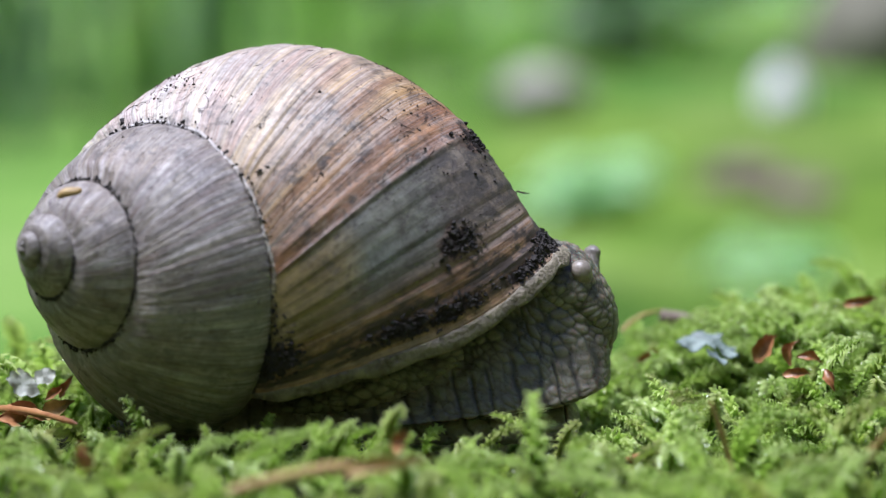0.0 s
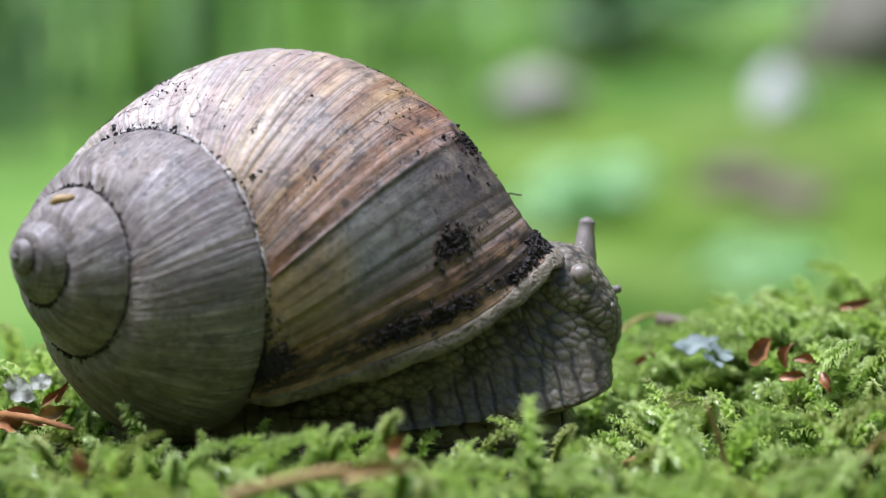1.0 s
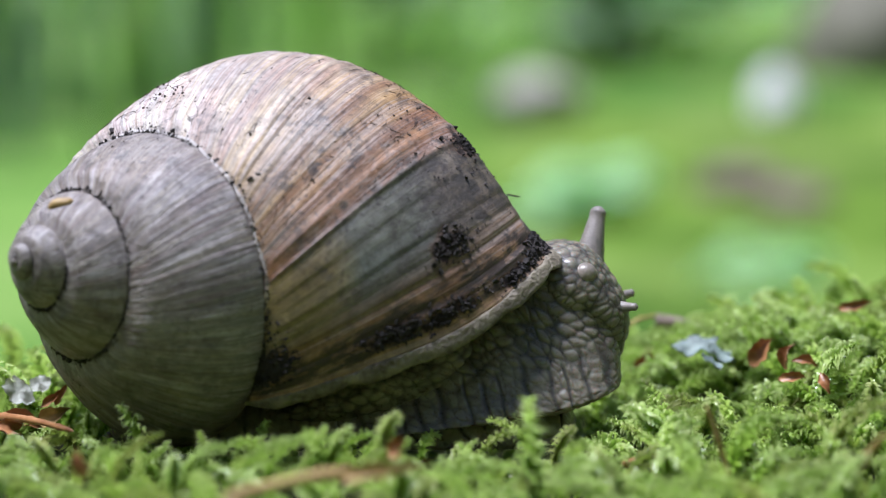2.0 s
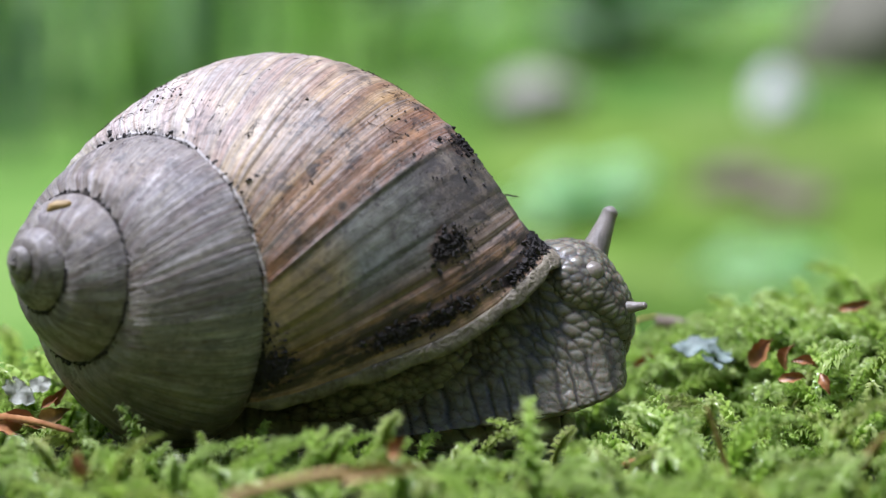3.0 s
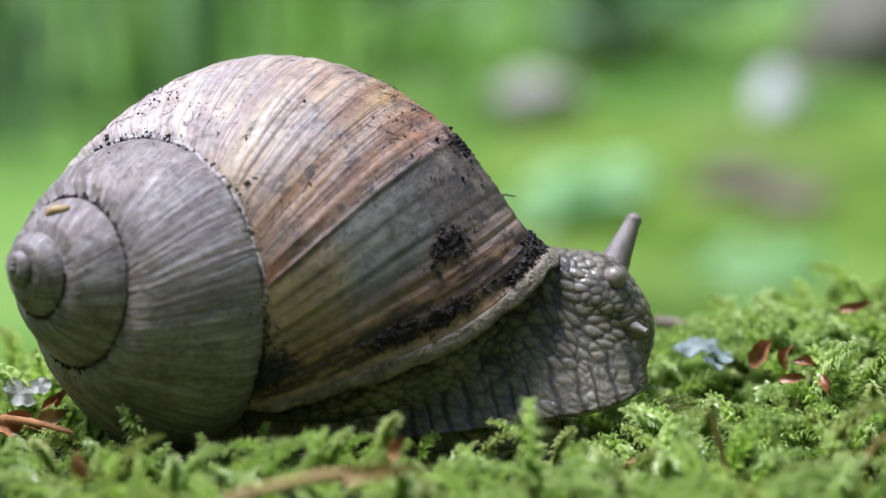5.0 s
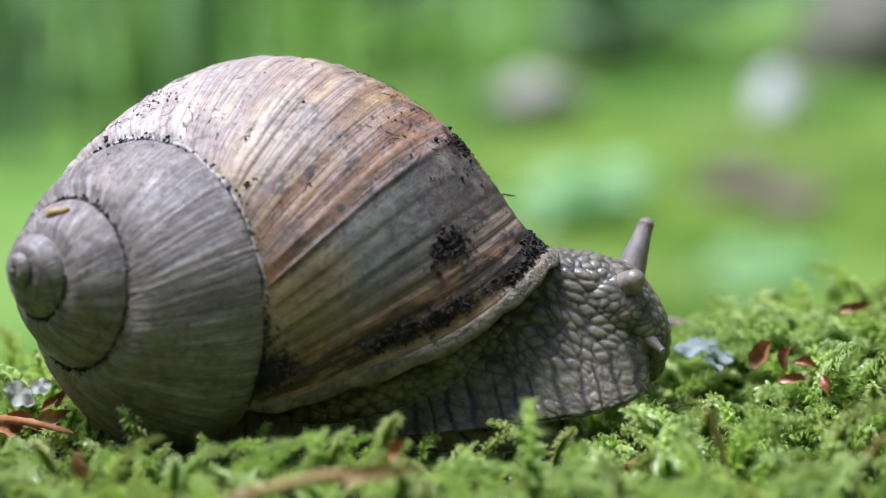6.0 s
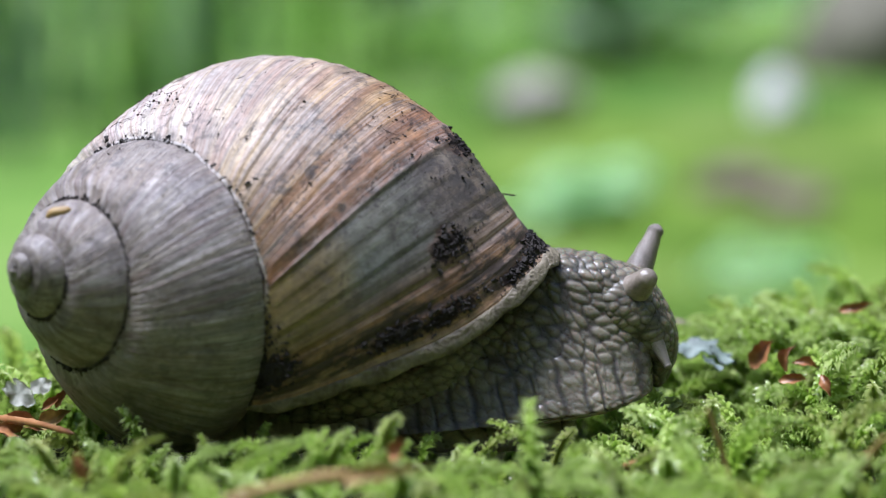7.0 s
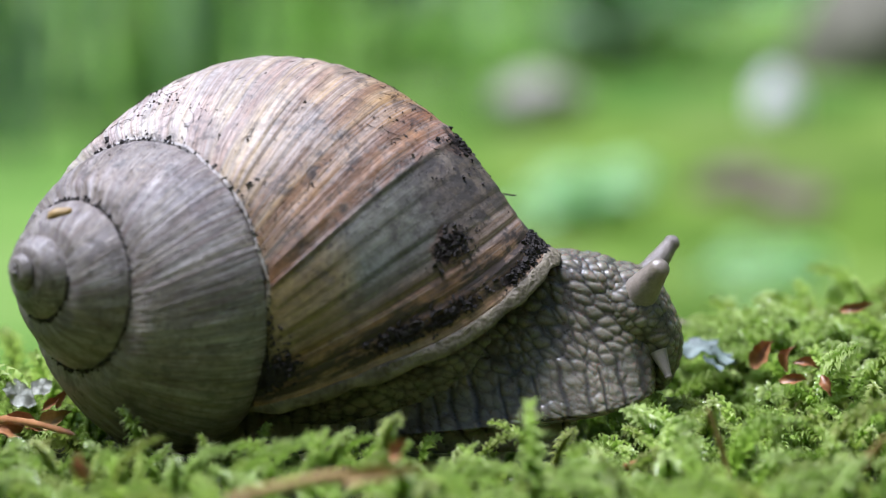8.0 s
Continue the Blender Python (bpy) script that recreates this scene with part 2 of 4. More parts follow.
    grain = ramp(nodes, links, noise_tex(nodes, links, co, 1500, 5, 0.7), ((0.33, (0.62, 0.6, 0.58)), (0.5, (1, 1, 1)), (0.68, (1.25, 1.26, 1.28))))
    col = mixed(nodes, links, 0.7, col, grain, "MULTIPLY")
    pits = ramp(nodes, links, noise_tex(nodes, links, co, 1250, 3, 0.6), ((0.60, (0, 0, 0)), (0.66, (1, 1, 1))))
    col = mixed(nodes, links, math_node(nodes, links, "MULTIPLY", pits, math_node(nodes, links, "MULTIPLY", spread, 0.8)), col, (0.05, 0.036, 0.028))
    # chalky worn flecks on the back of the shell
    worn = math_node(nodes, links, "MULTIPLY", noise_tex(nodes, links, scaled(nodes, links, uv, 34, 9.0, 1), 1.0, 6, 0.75), noise_tex(nodes, links, co, 120, 3))
    worn = ramp(nodes, links, worn, ((0.26, (0, 0, 0)), (0.38, (1, 1, 1))))
    col = mixed(nodes, links, math_node(nodes, links, "MULTIPLY", worn, math_node(nodes, links, "MULTIPLY", banded, 0.3)), col, (0.56, 0.53, 0.48))
    mottle = ramp(nodes, links, noise_tex(nodes, links, co, 430, 7, 0.72), ((0.455, (0, 0, 0)), (0.55, (1, 1, 1))))
    mottle = math_node(nodes, links, "MULTIPLY", math_node(nodes, links, "MULTIPLY", mottle, last), ramp(nodes, links, math_node(nodes, links, "ADD", sep.outputs[1], 0.6), ((0.1, (0.15, 0.15, 0.15)), (0.35, (0.6, 0.6, 0.6)), (0.7, (0.9, 0.9, 0.9)))))
    col = mixed(nodes, links, mottle, col, (0.045, 0.038, 0.03))
    # wet soil smeared along the lip and into the corner of the seam
    smear = noise_tex(nodes, links, scaled(nodes, links, uv, 14, 5.0, 1), 1.0, 6, 0.7)
    by_lip = ramp(nodes, links, math_node(nodes, links, "MULTIPLY", age, 2.0), ((0.03, (0.5, 0.5, 0.5)), (0.14, (1, 1, 1)), (0.4, (0.9, 0.9, 0.9)), (0.75, (0.3, 0.3, 0.3))))
    smear = ramp(nodes, links, math_node(nodes, links, "MULTIPLY", smear, by_lip), ((0.36, (0, 0, 0)), (0.49, (1, 1, 1))))
    col = mixed(nodes, links, math_node(nodes, links, "MULTIPLY", smear, 0.9), col, (0.03, 0.022, 0.018))
    # dark stains under the soil that clings to the shell
    stain = None
    for g0, v0, sg, sv, *_ in (p for p in PATCHES if p[4] > 500):
        n = nodes.new("ShaderNodeMapping")
        n.vector_type = "POINT"
        n.inputs["Location"].default_value = (-(g0 - 0.03) / (2.3 * sg), -v0 / (2.1 * sv), 0)
        n.inputs["Scale"].default_value = (1 / (2.3 * sg), 1 / (2.1 * sv), 0)
        links.new(uv, n.inputs["Vector"])
        ln = nodes.new("ShaderNodeVectorMath")
        ln.operation = "LENGTH"
        links.new(n.outputs[0], ln.inputs[0])
        here = math_node(nodes, links, "SUBTRACT", 1.0, ln.outputs["Value"])
        stain = here if stain is None else math_node(nodes, links, "MAXIMUM", stain, here)
    ragged = noise_tex(nodes, links, co, 620, 6, 0.72)
    stain = math_node(nodes, links, "ADD", math_node(nodes, links, "MULTIPLY", stain, 0.75), math_node(nodes, links, "MULTIPLY", math_node(nodes, links, "SUBTRACT", ragged, 0.5), 1.9))
    col = mixed(nodes, links, math_node(nodes, links, "MULTIPLY", ramp(nodes, links, stain, ((-0.0, (0, 0, 0)), (0.22, (1, 1, 1)))), 0.5), col, (0.11, 0.056, 0.028))
    col = mixed(nodes, links, math_node(nodes, links, "MULTIPLY", ramp(nodes, links, stain, ((0.2, (0, 0, 0)), (0.34, (1, 1, 1)))), 0.93), col, (0.022, 0.018, 0.017))
    corner = math_node(nodes, links, "MULTIPLY", ramp(nodes, links, math_node(nodes, links, "ADD", sep.outputs[1], 1.5), ((0.22, (1, 1, 1)), (0.42, (0, 0, 0)))),
                       ramp(nodes, links, age, ((0.04, (0, 0, 0)), (0.12, (1, 1, 1)), (0.28, (1, 1, 1)), (0.5, (0, 0, 0)))))
    corner = ramp(nodes, links, math_node(nodes, links, "ADD", math_node(nodes, links, "MULTIPLY", corner, 0.5), math_node(nodes, links, "MULTIPLY", blot, 0.6)), ((0.52, (0, 0, 0)), (0.64, (1, 1, 1))))
    col = mixed(nodes, links, math_node(nodes, links, "MULTIPLY", corner, 0.92), col, (0.025, 0.02, 0.016))
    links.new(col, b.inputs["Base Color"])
    matt = math_node(nodes, links, "MULTIPLY", ramp(nodes, links, stain, ((0.2, (0, 0, 0)), (0.34, (1, 1, 1)))), 0.4)
    links.new(math_node(nodes, links, "ADD", matt, ramp(nodes, links, blot, ((0.3, (0.42, 0.42, 0.42)), (0.7, (0.66, 0.66, 0.66)))), True), b.inputs["Roughness"])
    links.new(math_node(nodes, links, "SUBTRACT", 0.5, matt), b.inputs["Specular IOR Level"])
    h = math_node(nodes, links, "ADD", math_node(nodes, links, "MULTIPLY", lines, 1.0), math_node(nodes, links, "MULTIPLY", hair, 0.1))
    bumped(nodes, links, b, math_node(nodes, links, "ADD", math_node(nodes, links, "MULTIPLY", h, bold), math_node(nodes, links, "MULTIPLY", grain, 0.25)), 0.9, 0.0002)
    return m


def skin_material():
    m, nodes, links, b = material("skin", 0.3)
    co = nodes.new("ShaderNodeTexCoord").outputs["Object"]
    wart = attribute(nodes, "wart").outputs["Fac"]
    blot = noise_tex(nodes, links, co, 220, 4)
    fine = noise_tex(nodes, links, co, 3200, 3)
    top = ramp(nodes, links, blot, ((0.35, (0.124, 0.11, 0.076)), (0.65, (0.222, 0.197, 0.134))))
    # shade of the grooves is put into the colour, near-black where wart is low
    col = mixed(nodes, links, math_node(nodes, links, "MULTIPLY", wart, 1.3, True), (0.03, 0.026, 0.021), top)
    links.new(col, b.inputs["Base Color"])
    b.inputs["Coat Weight"].default_value, b.inputs["Coat Roughness"].default_value = 0.08, 0.16
    b.inputs["Specular IOR Level"].default_value = 0.42
    b.inputs["Subsurface Weight"].default_value, b.inputs["Subsurface Scale"].default_value = 0.2, 0.0006
    links.new(ramp(nodes, links, fine, ((0.36, (0.16, 0.16, 0.16)), (0.5, (0.5, 0.5, 0.5)), (0.7, (0.62, 0.62, 0.62)))), b.inputs["Roughness"])
    mid = noise_tex(nodes, links, co, 1300, 4, 0.65)
    bumped(nodes, links, b, math_node(nodes, links, "ADD", mid, math_node(nodes, links, "MULTIPLY", fine, 0.5)), 0.4, 0.00018)
    return m


MOSS, GROUND, SHELL, SKIN = moss_material(), ground_material(), shell_material(), skin_material()
LIP = plain("shell_lip", (0.05, 0.036, 0.02), (0.30, 0.255, 0.17), 260, 0.5, 0.9, 0.0004)
TENTACLE = plain("tentacle_skin", (0.17, 0.152, 0.128), (0.31, 0.268, 0.225), 900, 0.3, 0.5, 0.0002, 0.15)
PALE = plain("pale_tentacle_skin", (0.20, 0.173, 0.134), (0.345, 0.29, 0.23), 700, 0.3, 0.4, 0.0001, 0.2)
DIRT = plain("black_soil", (0.008, 0.006, 0.005), (0.04, 0.032, 0.027), 900, 0.9, 0.6, 0.0002)
SPECK = plain("dark_brown_soil", (0.03, 0.023, 0.018), (0.10, 0.075, 0.055), 900, 0.9, 0.5, 0.0001)
BROWN = plain("dry_brown_scale", (0.25, 0.10, 0.035), (0.50, 0.25, 0.10), 300, 0.4, 0.4, 0.0001, 0.15)
STRAW = plain("straw", (0.25, 0.155, 0.045), (0.44, 0.305, 0.11), 300, 0.55, 0.3, 0.0001)
GREEN = plain("leaf_green", (0.15, 0.30, 0.03), (0.28, 0.48, 0.07), 60, 0.45, 0.2, 0.0003, 0.5)
MINT = plain("leaf_pale_green", (0.38, 0.62, 0.27), (0.52, 0.74, 0.42), 40, 0.3, 0.2, 0.0003, 0.5)
SAGE = plain("leaf_grey_green", (0.20, 0.33, 0.16), (0.33, 0.47, 0.27), 40, 0.5, 0.2, 0.0003, 0.4)
STONE = plain("pale_stone", (0.58, 0.55, 0.53), (0.72, 0.7, 0.68), 60, 0.8, 0.4, 0.001)
PAPER = plain("papery_skin", (0.42, 0.44, 0.35), (0.74, 0.75, 0.65), 900, 0.35, 0.6, 0.0003, 0.35)
DEAD = plain("dead_leaf", (0.075, 0.052, 0.032), (0.19, 0.14, 0.10), 60, 0.7, 0.3, 0.0004)
LICHEN = plain("blue_grey_lichen", (0.06, 0.085, 0.068), (0.23, 0.285, 0.24), 620, 0.5, 0.6, 0.0002)
ROCK = plain("grey_brown_rock", (0.085, 0.08, 0.052), (0.19, 0.175, 0.12), 14, 0.85, 0.5, 0.002)
DUN = plain("grey_dun_stone", (0.24, 0.225, 0.175), (0.40, 0.37, 0.30), 40, 0.8, 0.4, 0.001)


# ---- building helpers ----
def mesh_object(name, verts, faces, mat, smooth=True, parent=None):
    """One mesh object from arrays of places and of equal-sized faces."""
    verts, faces = np.asarray(verts, np.float32), np.asarray(faces, np.int32)
    me = bpy.data.meshes.new(name)
    n = faces.shape[1]
    me.vertices.add(len(verts)), me.loops.add(faces.size), me.polygons.add(len(faces))
    me.vertices.foreach_set("co", verts.ravel())
    me.loops.foreach_set("vertex_index", faces.ravel())
    me.polygons.foreach_set("loop_start", np.arange(0, faces.size, n, dtype=np.int32))
    me.polygons.foreach_set("use_smooth", np.full(len(faces), smooth))
    me.update(calc_edges=True)
    me.materials.append(mat)
    ob = new(name, me)
    ob.parent = parent
    return ob


def set_attribute(ob, name, values):
    a = ob.data.attributes.new(name, "FLOAT", "POINT")
    a.data.foreach_set("value", np.asarray(values, np.float32).ravel())


def part(name, bm, mat, parent, label=""):
    me = bpy.data.meshes.new(name)
    bm.to_mesh(me)
    bm.free()
    me.materials.append(mat)
    for p in me.polygons:
        p.use_smooth = True
    ob = new(name, me)
    ob.parent = parent
    return tagged(ob, label)


def grid_faces(nu, nv, wrap=False):
    i, j = np.meshgrid(np.arange(nu - 1), np.arange(nv if wrap else nv - 1), indexing="ij")
    k = (j + 1) % nv
    return np.stack([i * nv + j, (i + 1) * nv + j, (i + 1) * nv + k, i * nv + k], -1).reshape(-1, 4)


def smooth(a, b, x):
    t = np.clip((x - a) / (b - a), 0, 1)
    return t * t * (3 - 2 * t)


# ---- ground: a mossy hummock on a forest floor, ringed by an added light-screening bank ----
def waves(x, y, size, seed):
    r = np.random.RandomState(seed)
    out = np.zeros_like(x)
    for _ in range(9):
        a, f, p = r.uniform(0, 6.28), r.uniform(0.6, 1.8) / size, r.uniform(0, 6.28)
        out += np.sin((x * np.cos(a) + y * np.sin(a)) * f * 6.28 + p)
    return out / 9


def ground_height(x, y):
    r = np.hypot(x * 0.55, np.where(y > 0, y * 1.9, y) - 0.008 * np.sin(x * 30))
    top = -0.0045 + 0.0016 * waves(x, y, 0.022, 3) + 0.0070 * smooth(0.012, 0.036, x) * smooth(-0.016, 0.016, y)
    top = top + 0.0024 * (1 - smooth(-0.013, -0.006, y)) * (1 - 0.5 * smooth(0.0, 0.02, x))
    for cx, cy, size, h in ((-9.5, -21, 4.5, 2.4), (16.5, -9, 4.0, 1.6), (30, -9, 5, 1.6), (-22, -26, 6, 1.2), (6, -24, 4, 1.0), (17, 19, 6, 1.8), (26, 17, 6, 0.8), (-37, 4, 5, 2.2)):
        top = top + h * MM * np.exp(-((x / MM - cx) ** 2 + (y / MM - cy) ** 2) / size ** 2)
    # unseen bank added all round to block light from the low sky
    screen_bank = 0.9 * np.maximum(np.hypot(x, y) - 3.2, 0)
    far = -0.115 + 0.02 * waves(x, y, 0.7, 5) * smooth(0.2, 0.6, r) + 0.035 * np.clip(y - 1.2, 0, 2) + np.where(screen_bank < 5.2, screen_bank, 5.2 + 0.8 * np.tanh((screen_bank - 5.2) / 0.8))
    w = smooth(0.046, 0.15, r)
    return top * (1 - w) + far * w


def build_ground():
    n = 320
    s = np.linspace(-1, 1, n)
    g = 0.055 * np.sinh(s * 7.6) / np.sinh(1.0) / 1.0
    x, y = np.meshgrid(g, g, indexing="ij")
    z = ground_height(x, y)
    ob = mesh_object("ground", np.stack([x, y, z], -1).reshape(-1, 3), grid_faces(n, n), GROUND)
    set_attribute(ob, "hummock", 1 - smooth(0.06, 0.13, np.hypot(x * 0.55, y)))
    set_attribute(ob, "mossy", smooth(-0.25, 0.15, x + 0.12 * waves(x, y, 0.5, 6)) * (1 - smooth(1.75, 2.05, y - 0.25 * x + 0.15 * waves(x, y, 0.4, 9))) * 0.85 + 0.15)
    # unseen floor before the snail, dulled so it bounces less green
    set_attribute(ob, "dull_floor", smooth(0.15, -0.25, y + 0.9 * waves(x, y, 1.1, 8) * smooth(0.3, 1.2, np.hypot(x, y))))
    set_attribute(ob, "dark_bank", smooth(3.1, 3.9, np.hypot(x, y)))
    return tagged(ob, "mossy forest floor rising to a small hummock", "ground", kind="structure")


build_ground()


# ---- moss: curled shoots with hooked leaflets ----
def moss_shoot(rnd, length, e0, bend, leaves, leaf, wide):
    """One shoot as arrays: places, triangles, 0 at the foot to 1 at the tip."""
    m = 12
    t = np.linspace(0, 1, m)
    e = np.radians(e0 - bend * t ** 1.4)
    dx = np.concatenate([[0], np.cumsum(np.cos(e[:-1]))]) * length / (m - 1)
    dz = np.concatenate([[0], np.cumsum(np.sin(e[:-1]))]) * length / (m - 1)
    sway = 0.06 * length * np.sin(t * 3 + rnd.uniform(0, 6))
    spine = np.stack([dx, sway, dz], -1)
    tang = np.gradient(spine, axis=0)
    tang /= np.linalg.norm(tang, axis=1)[:, None]
    V, T, A = [], [], []
    # stem: a thin three-sided rod
    side = np.cross(tang, (0, 0, 1.0)) + 1e-9
    side /= np.linalg.norm(side, axis=1)[:, None]
    up = np.cross(side, tang)
    for k in range(3):
        a = k * 2.094
        V.append(spine + leaf * 0.09 * (math.cos(a) * side + math.sin(a) * up))
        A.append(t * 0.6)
    for k in range(3):
        o, q = k * m, (k + 1) % 3 * m
        for i in range(0, m - 1, 2):
            j = min(i + 2, m - 1)
            T += [(o + i, q + i, q + j), (o + i, q + j, o + j)]
    base = 3 * m
    fan = np.array(((0, 1, 3), (0, 3, 2), (2, 3, 5), (2, 5, 4), (4, 5, 6)))
    for i in range(leaves):
        u = 0.06 + 0.94 * (i + 0.5) / leaves
        f = u * (m - 1)
        k = min(int(f), m - 2)
        w = f - k
        p, d = spine[k] * (1 - w) + spine[k + 1] * w, tang[k]
        # leaflets lie in plaited ranks, hug the shoot, then hook sideways and down to its underside
        a = (0.55, 2.59, 1.57, -0.1, 3.24)[i % 5] + rnd.uniform(-0.45, 0.45)
        out = math.cos(a) * side[k] + math.sin(a) * up[k]
        size = leaf * rnd.uniform(0.8, 1.2) * (1 - 0.45 * max(0, (u - 0.7) / 0.3)) * min(1, 0.6 + u)
        curl, first, droop = rnd.uniform(0.9, 1.7), rnd.uniform(0.3, 0.6), rnd.uniform(1.3, 2.3)
        cross = np.cross(d, out)
        q, pts, tone = p.copy(), [], []
        for s, ww in ((0.0, 0.65), (0.36, 1.0), (0.7, 0.7), (1.0, 0.0)):
            b = first + curl * s
            way = d * math.cos(b) + out * math.sin(b) - (up[k] * 0.75 + d * 0.6) * droop * s ** 1.6
            way /= np.linalg.norm(way)
            r = size * wide * ww
            if ww:
                pts += [q - r * cross, q + r * cross]
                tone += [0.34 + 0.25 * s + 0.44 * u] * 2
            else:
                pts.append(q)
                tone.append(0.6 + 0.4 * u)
            q = q + way * size * 0.36
        V.append(np.array(pts))
        A.append(np.array(tone))
        T += [tuple(t) for t in fan + base]
        base += 7
    return np.concatenate(V), np.array(T), np.concatenate(A)


def under_snail(x, y):
    """How far a place lies inside the snail's footprint (0 outside to 1)."""
    foot = 1 - smooth(0.8, 1.15, np.hypot((x + 0.004) / 0.021, y / 0.0098))
    shell = 1 - smooth(0.75, 1.1, np.hypot((x + 0.0155) / 0.0160, (y - 0.006) / 0.0140))
    return np.maximum(foot, shell)


# hollows in the carpet where litter lies: x, y, radius (mm), how much shorter the shoots are
BARE = ((23.0, 6.5, 3.0, 0.36), (22.0, 1.5, 3.0, 0.22), (27.2, 2.0, 2.2, 0.28), (30.0, -0.5, 1.8, 0.25), (-34.0, -5.5, 3.5, 0.42), (-36.5, -0.5, 3.0, 0.35), (-6.0, -38.0, 6.0, 0.35))


def build_moss():
    rnd = np.random.RandomState(11)
    kinds = []
    for i in range(18):
        kinds.append(moss_shoot(rnd, rnd.uniform(6.5, 10.5) * MM, rnd.uniform(62, 88), rnd.uniform(70, 165), 135, 1.45 * MM, 0.145))
    for i in range(8):
        kinds.append(moss_shoot(rnd, rnd.uniform(5, 7.5) * MM, rnd.uniform(70, 90), rnd.uniform(20, 70), 115, 1.4 * MM, 0.145))
    V, T, A, R = [], [], [], []
    off = 0
    # a few taller shoots that stand out of the carpet
    crest = np.random.RandomState(61)
    extra = [(crest.uniform(14, 44), crest.uniform(11, 22), crest.uniform(0.7, 1.0), crest.randint(18), crest.uniform(-0.3, 0.3)) for _ in range(150)]
    stand = [(9.2, -28, 1.45, 20, -0.55), (-22.6, -14, 1.2, 22, -0.15), (-34.2, 2, 1.3, 3, 0.1), (-33.2, 4, 1.35, 21, 0.15), (-35.2, 5, 1.2, 7, -0.1),
             (24.5, 20, 1.0, 2, -0.2), (29.5, 19, 1.0, 4, 0.1), (35.5, 17, 1.0, 6, 0.1), (18.5, -19, 1.15, 25, -0.3), (26.5, -3, 1.1, 5, 0.5), (33.5, 3, 1.2, 9, -0.7), (34.5, 6, 1.2, 12, -0.8)]
    for x, y, s, kind, lean in extra + stand:
        v, tri, a = kinds[kind]
        m = np.array(Matrix.Rotation(lean, 3, "Y") @ Matrix.Rotation(kind * 1.3, 3, "Z"))
        V.append((v * s) @ m.T + np.array((x, y, float(ground_height(np.float64(x * MM), np.float64(y * MM))) / MM - 0.4)) * np.array((MM, MM, MM)))
        T.append(tri + off)
        A.append(a)
        R.append(np.full(len(a), 0.2))
        off += len(v)
    step = 2.15 * MM
    for gx in np.arange(-0.058, 0.060, step):
        for gy in np.arange(-0.046, 0.066, step):
            x, y = gx + rnd.uniform(-0.8, 0.8) * MM, gy + rnd.uniform(-0.8, 0.8) * MM
            if abs(x) > 0.014 + 0.205 * (y + 0.1886) or rnd.rand() < 0.06:
                continue
            inside = float(under_snail(np.float64(x), np.float64(y)))
            if inside > 0.85 and rnd.rand() < 0.8:
                continue
            v, tri, a = kinds[rnd.randint(len(kinds))]
            s = rnd.uniform(0.6, 1.25) * (1 - 0.78 * inside) * (0.64 if -0.019 < y < -0.004 and x < 0.012 else 0.76 if y < -0.004 and x < 0.012 else 1.0)
            s *= 1 - max(cut * (1 - float(smooth(0.6, 1.2, math.hypot(x / MM - cx, y / MM - cy) / r))) for cx, cy, r, cut in BARE)
            yaw, lean, way = rnd.uniform(0, 6.28), rnd.uniform(0, 0.35), rnd.uniform(0, 6.28)
            m = np.array(Matrix.Rotation(lean, 3, Vector((math.cos(way), math.sin(way), 0))) @ Matrix.Rotation(yaw, 3, "Z"))
            z = float(ground_height(np.float64(x), np.float64(y)))
            V.append((v * s) @ m.T + np.array((x, y, z - 0.4 * MM)))
            T.append(tri + off)
            A.append(a)
            R.append(np.full(len(a), rnd.rand()))
            off += len(v)
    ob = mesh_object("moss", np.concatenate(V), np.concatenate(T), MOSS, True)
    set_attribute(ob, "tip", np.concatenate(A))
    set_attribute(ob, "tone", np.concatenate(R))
    return tagged(ob, "dense fresh green moss with curled leafy shoots", "moss", kind="stuff")


build_moss()


# ---- the snail ----
snail = tagged(new("snail"), "large roman snail creeping out of its dirt-stained shell on moss", "snail")
PIVOT = np.array((-12.0, 4.0, 14.0)) * MM
APEX = np.array((-33.07, -16.07, 15.61)) * MM
AXIS, UP, SIDE = np.array((0.67409, 0.72395, -0.1466)), np.array((0.03867, 0.1636, 0.98577)), np.array((0.73764, -0.67017, 0.08229))


def lip_angle(ph):
    """The turn at which the shell ends, along its mouth."""
    return -1.835 + 0.205 * (0.8 - np.clip(ph, -1.45, 0.8)) ** 2


def turn(g, ph):
    """The turn of the growth line that lies g radians behind the lip at the seam; old lines lean less."""
    lean = 0.5 + 0.5 * np.exp(g / 1.6)
    return g + lip_angle(-1.3) + (lip_angle(ph) - lip_angle(-1.3)) * lean


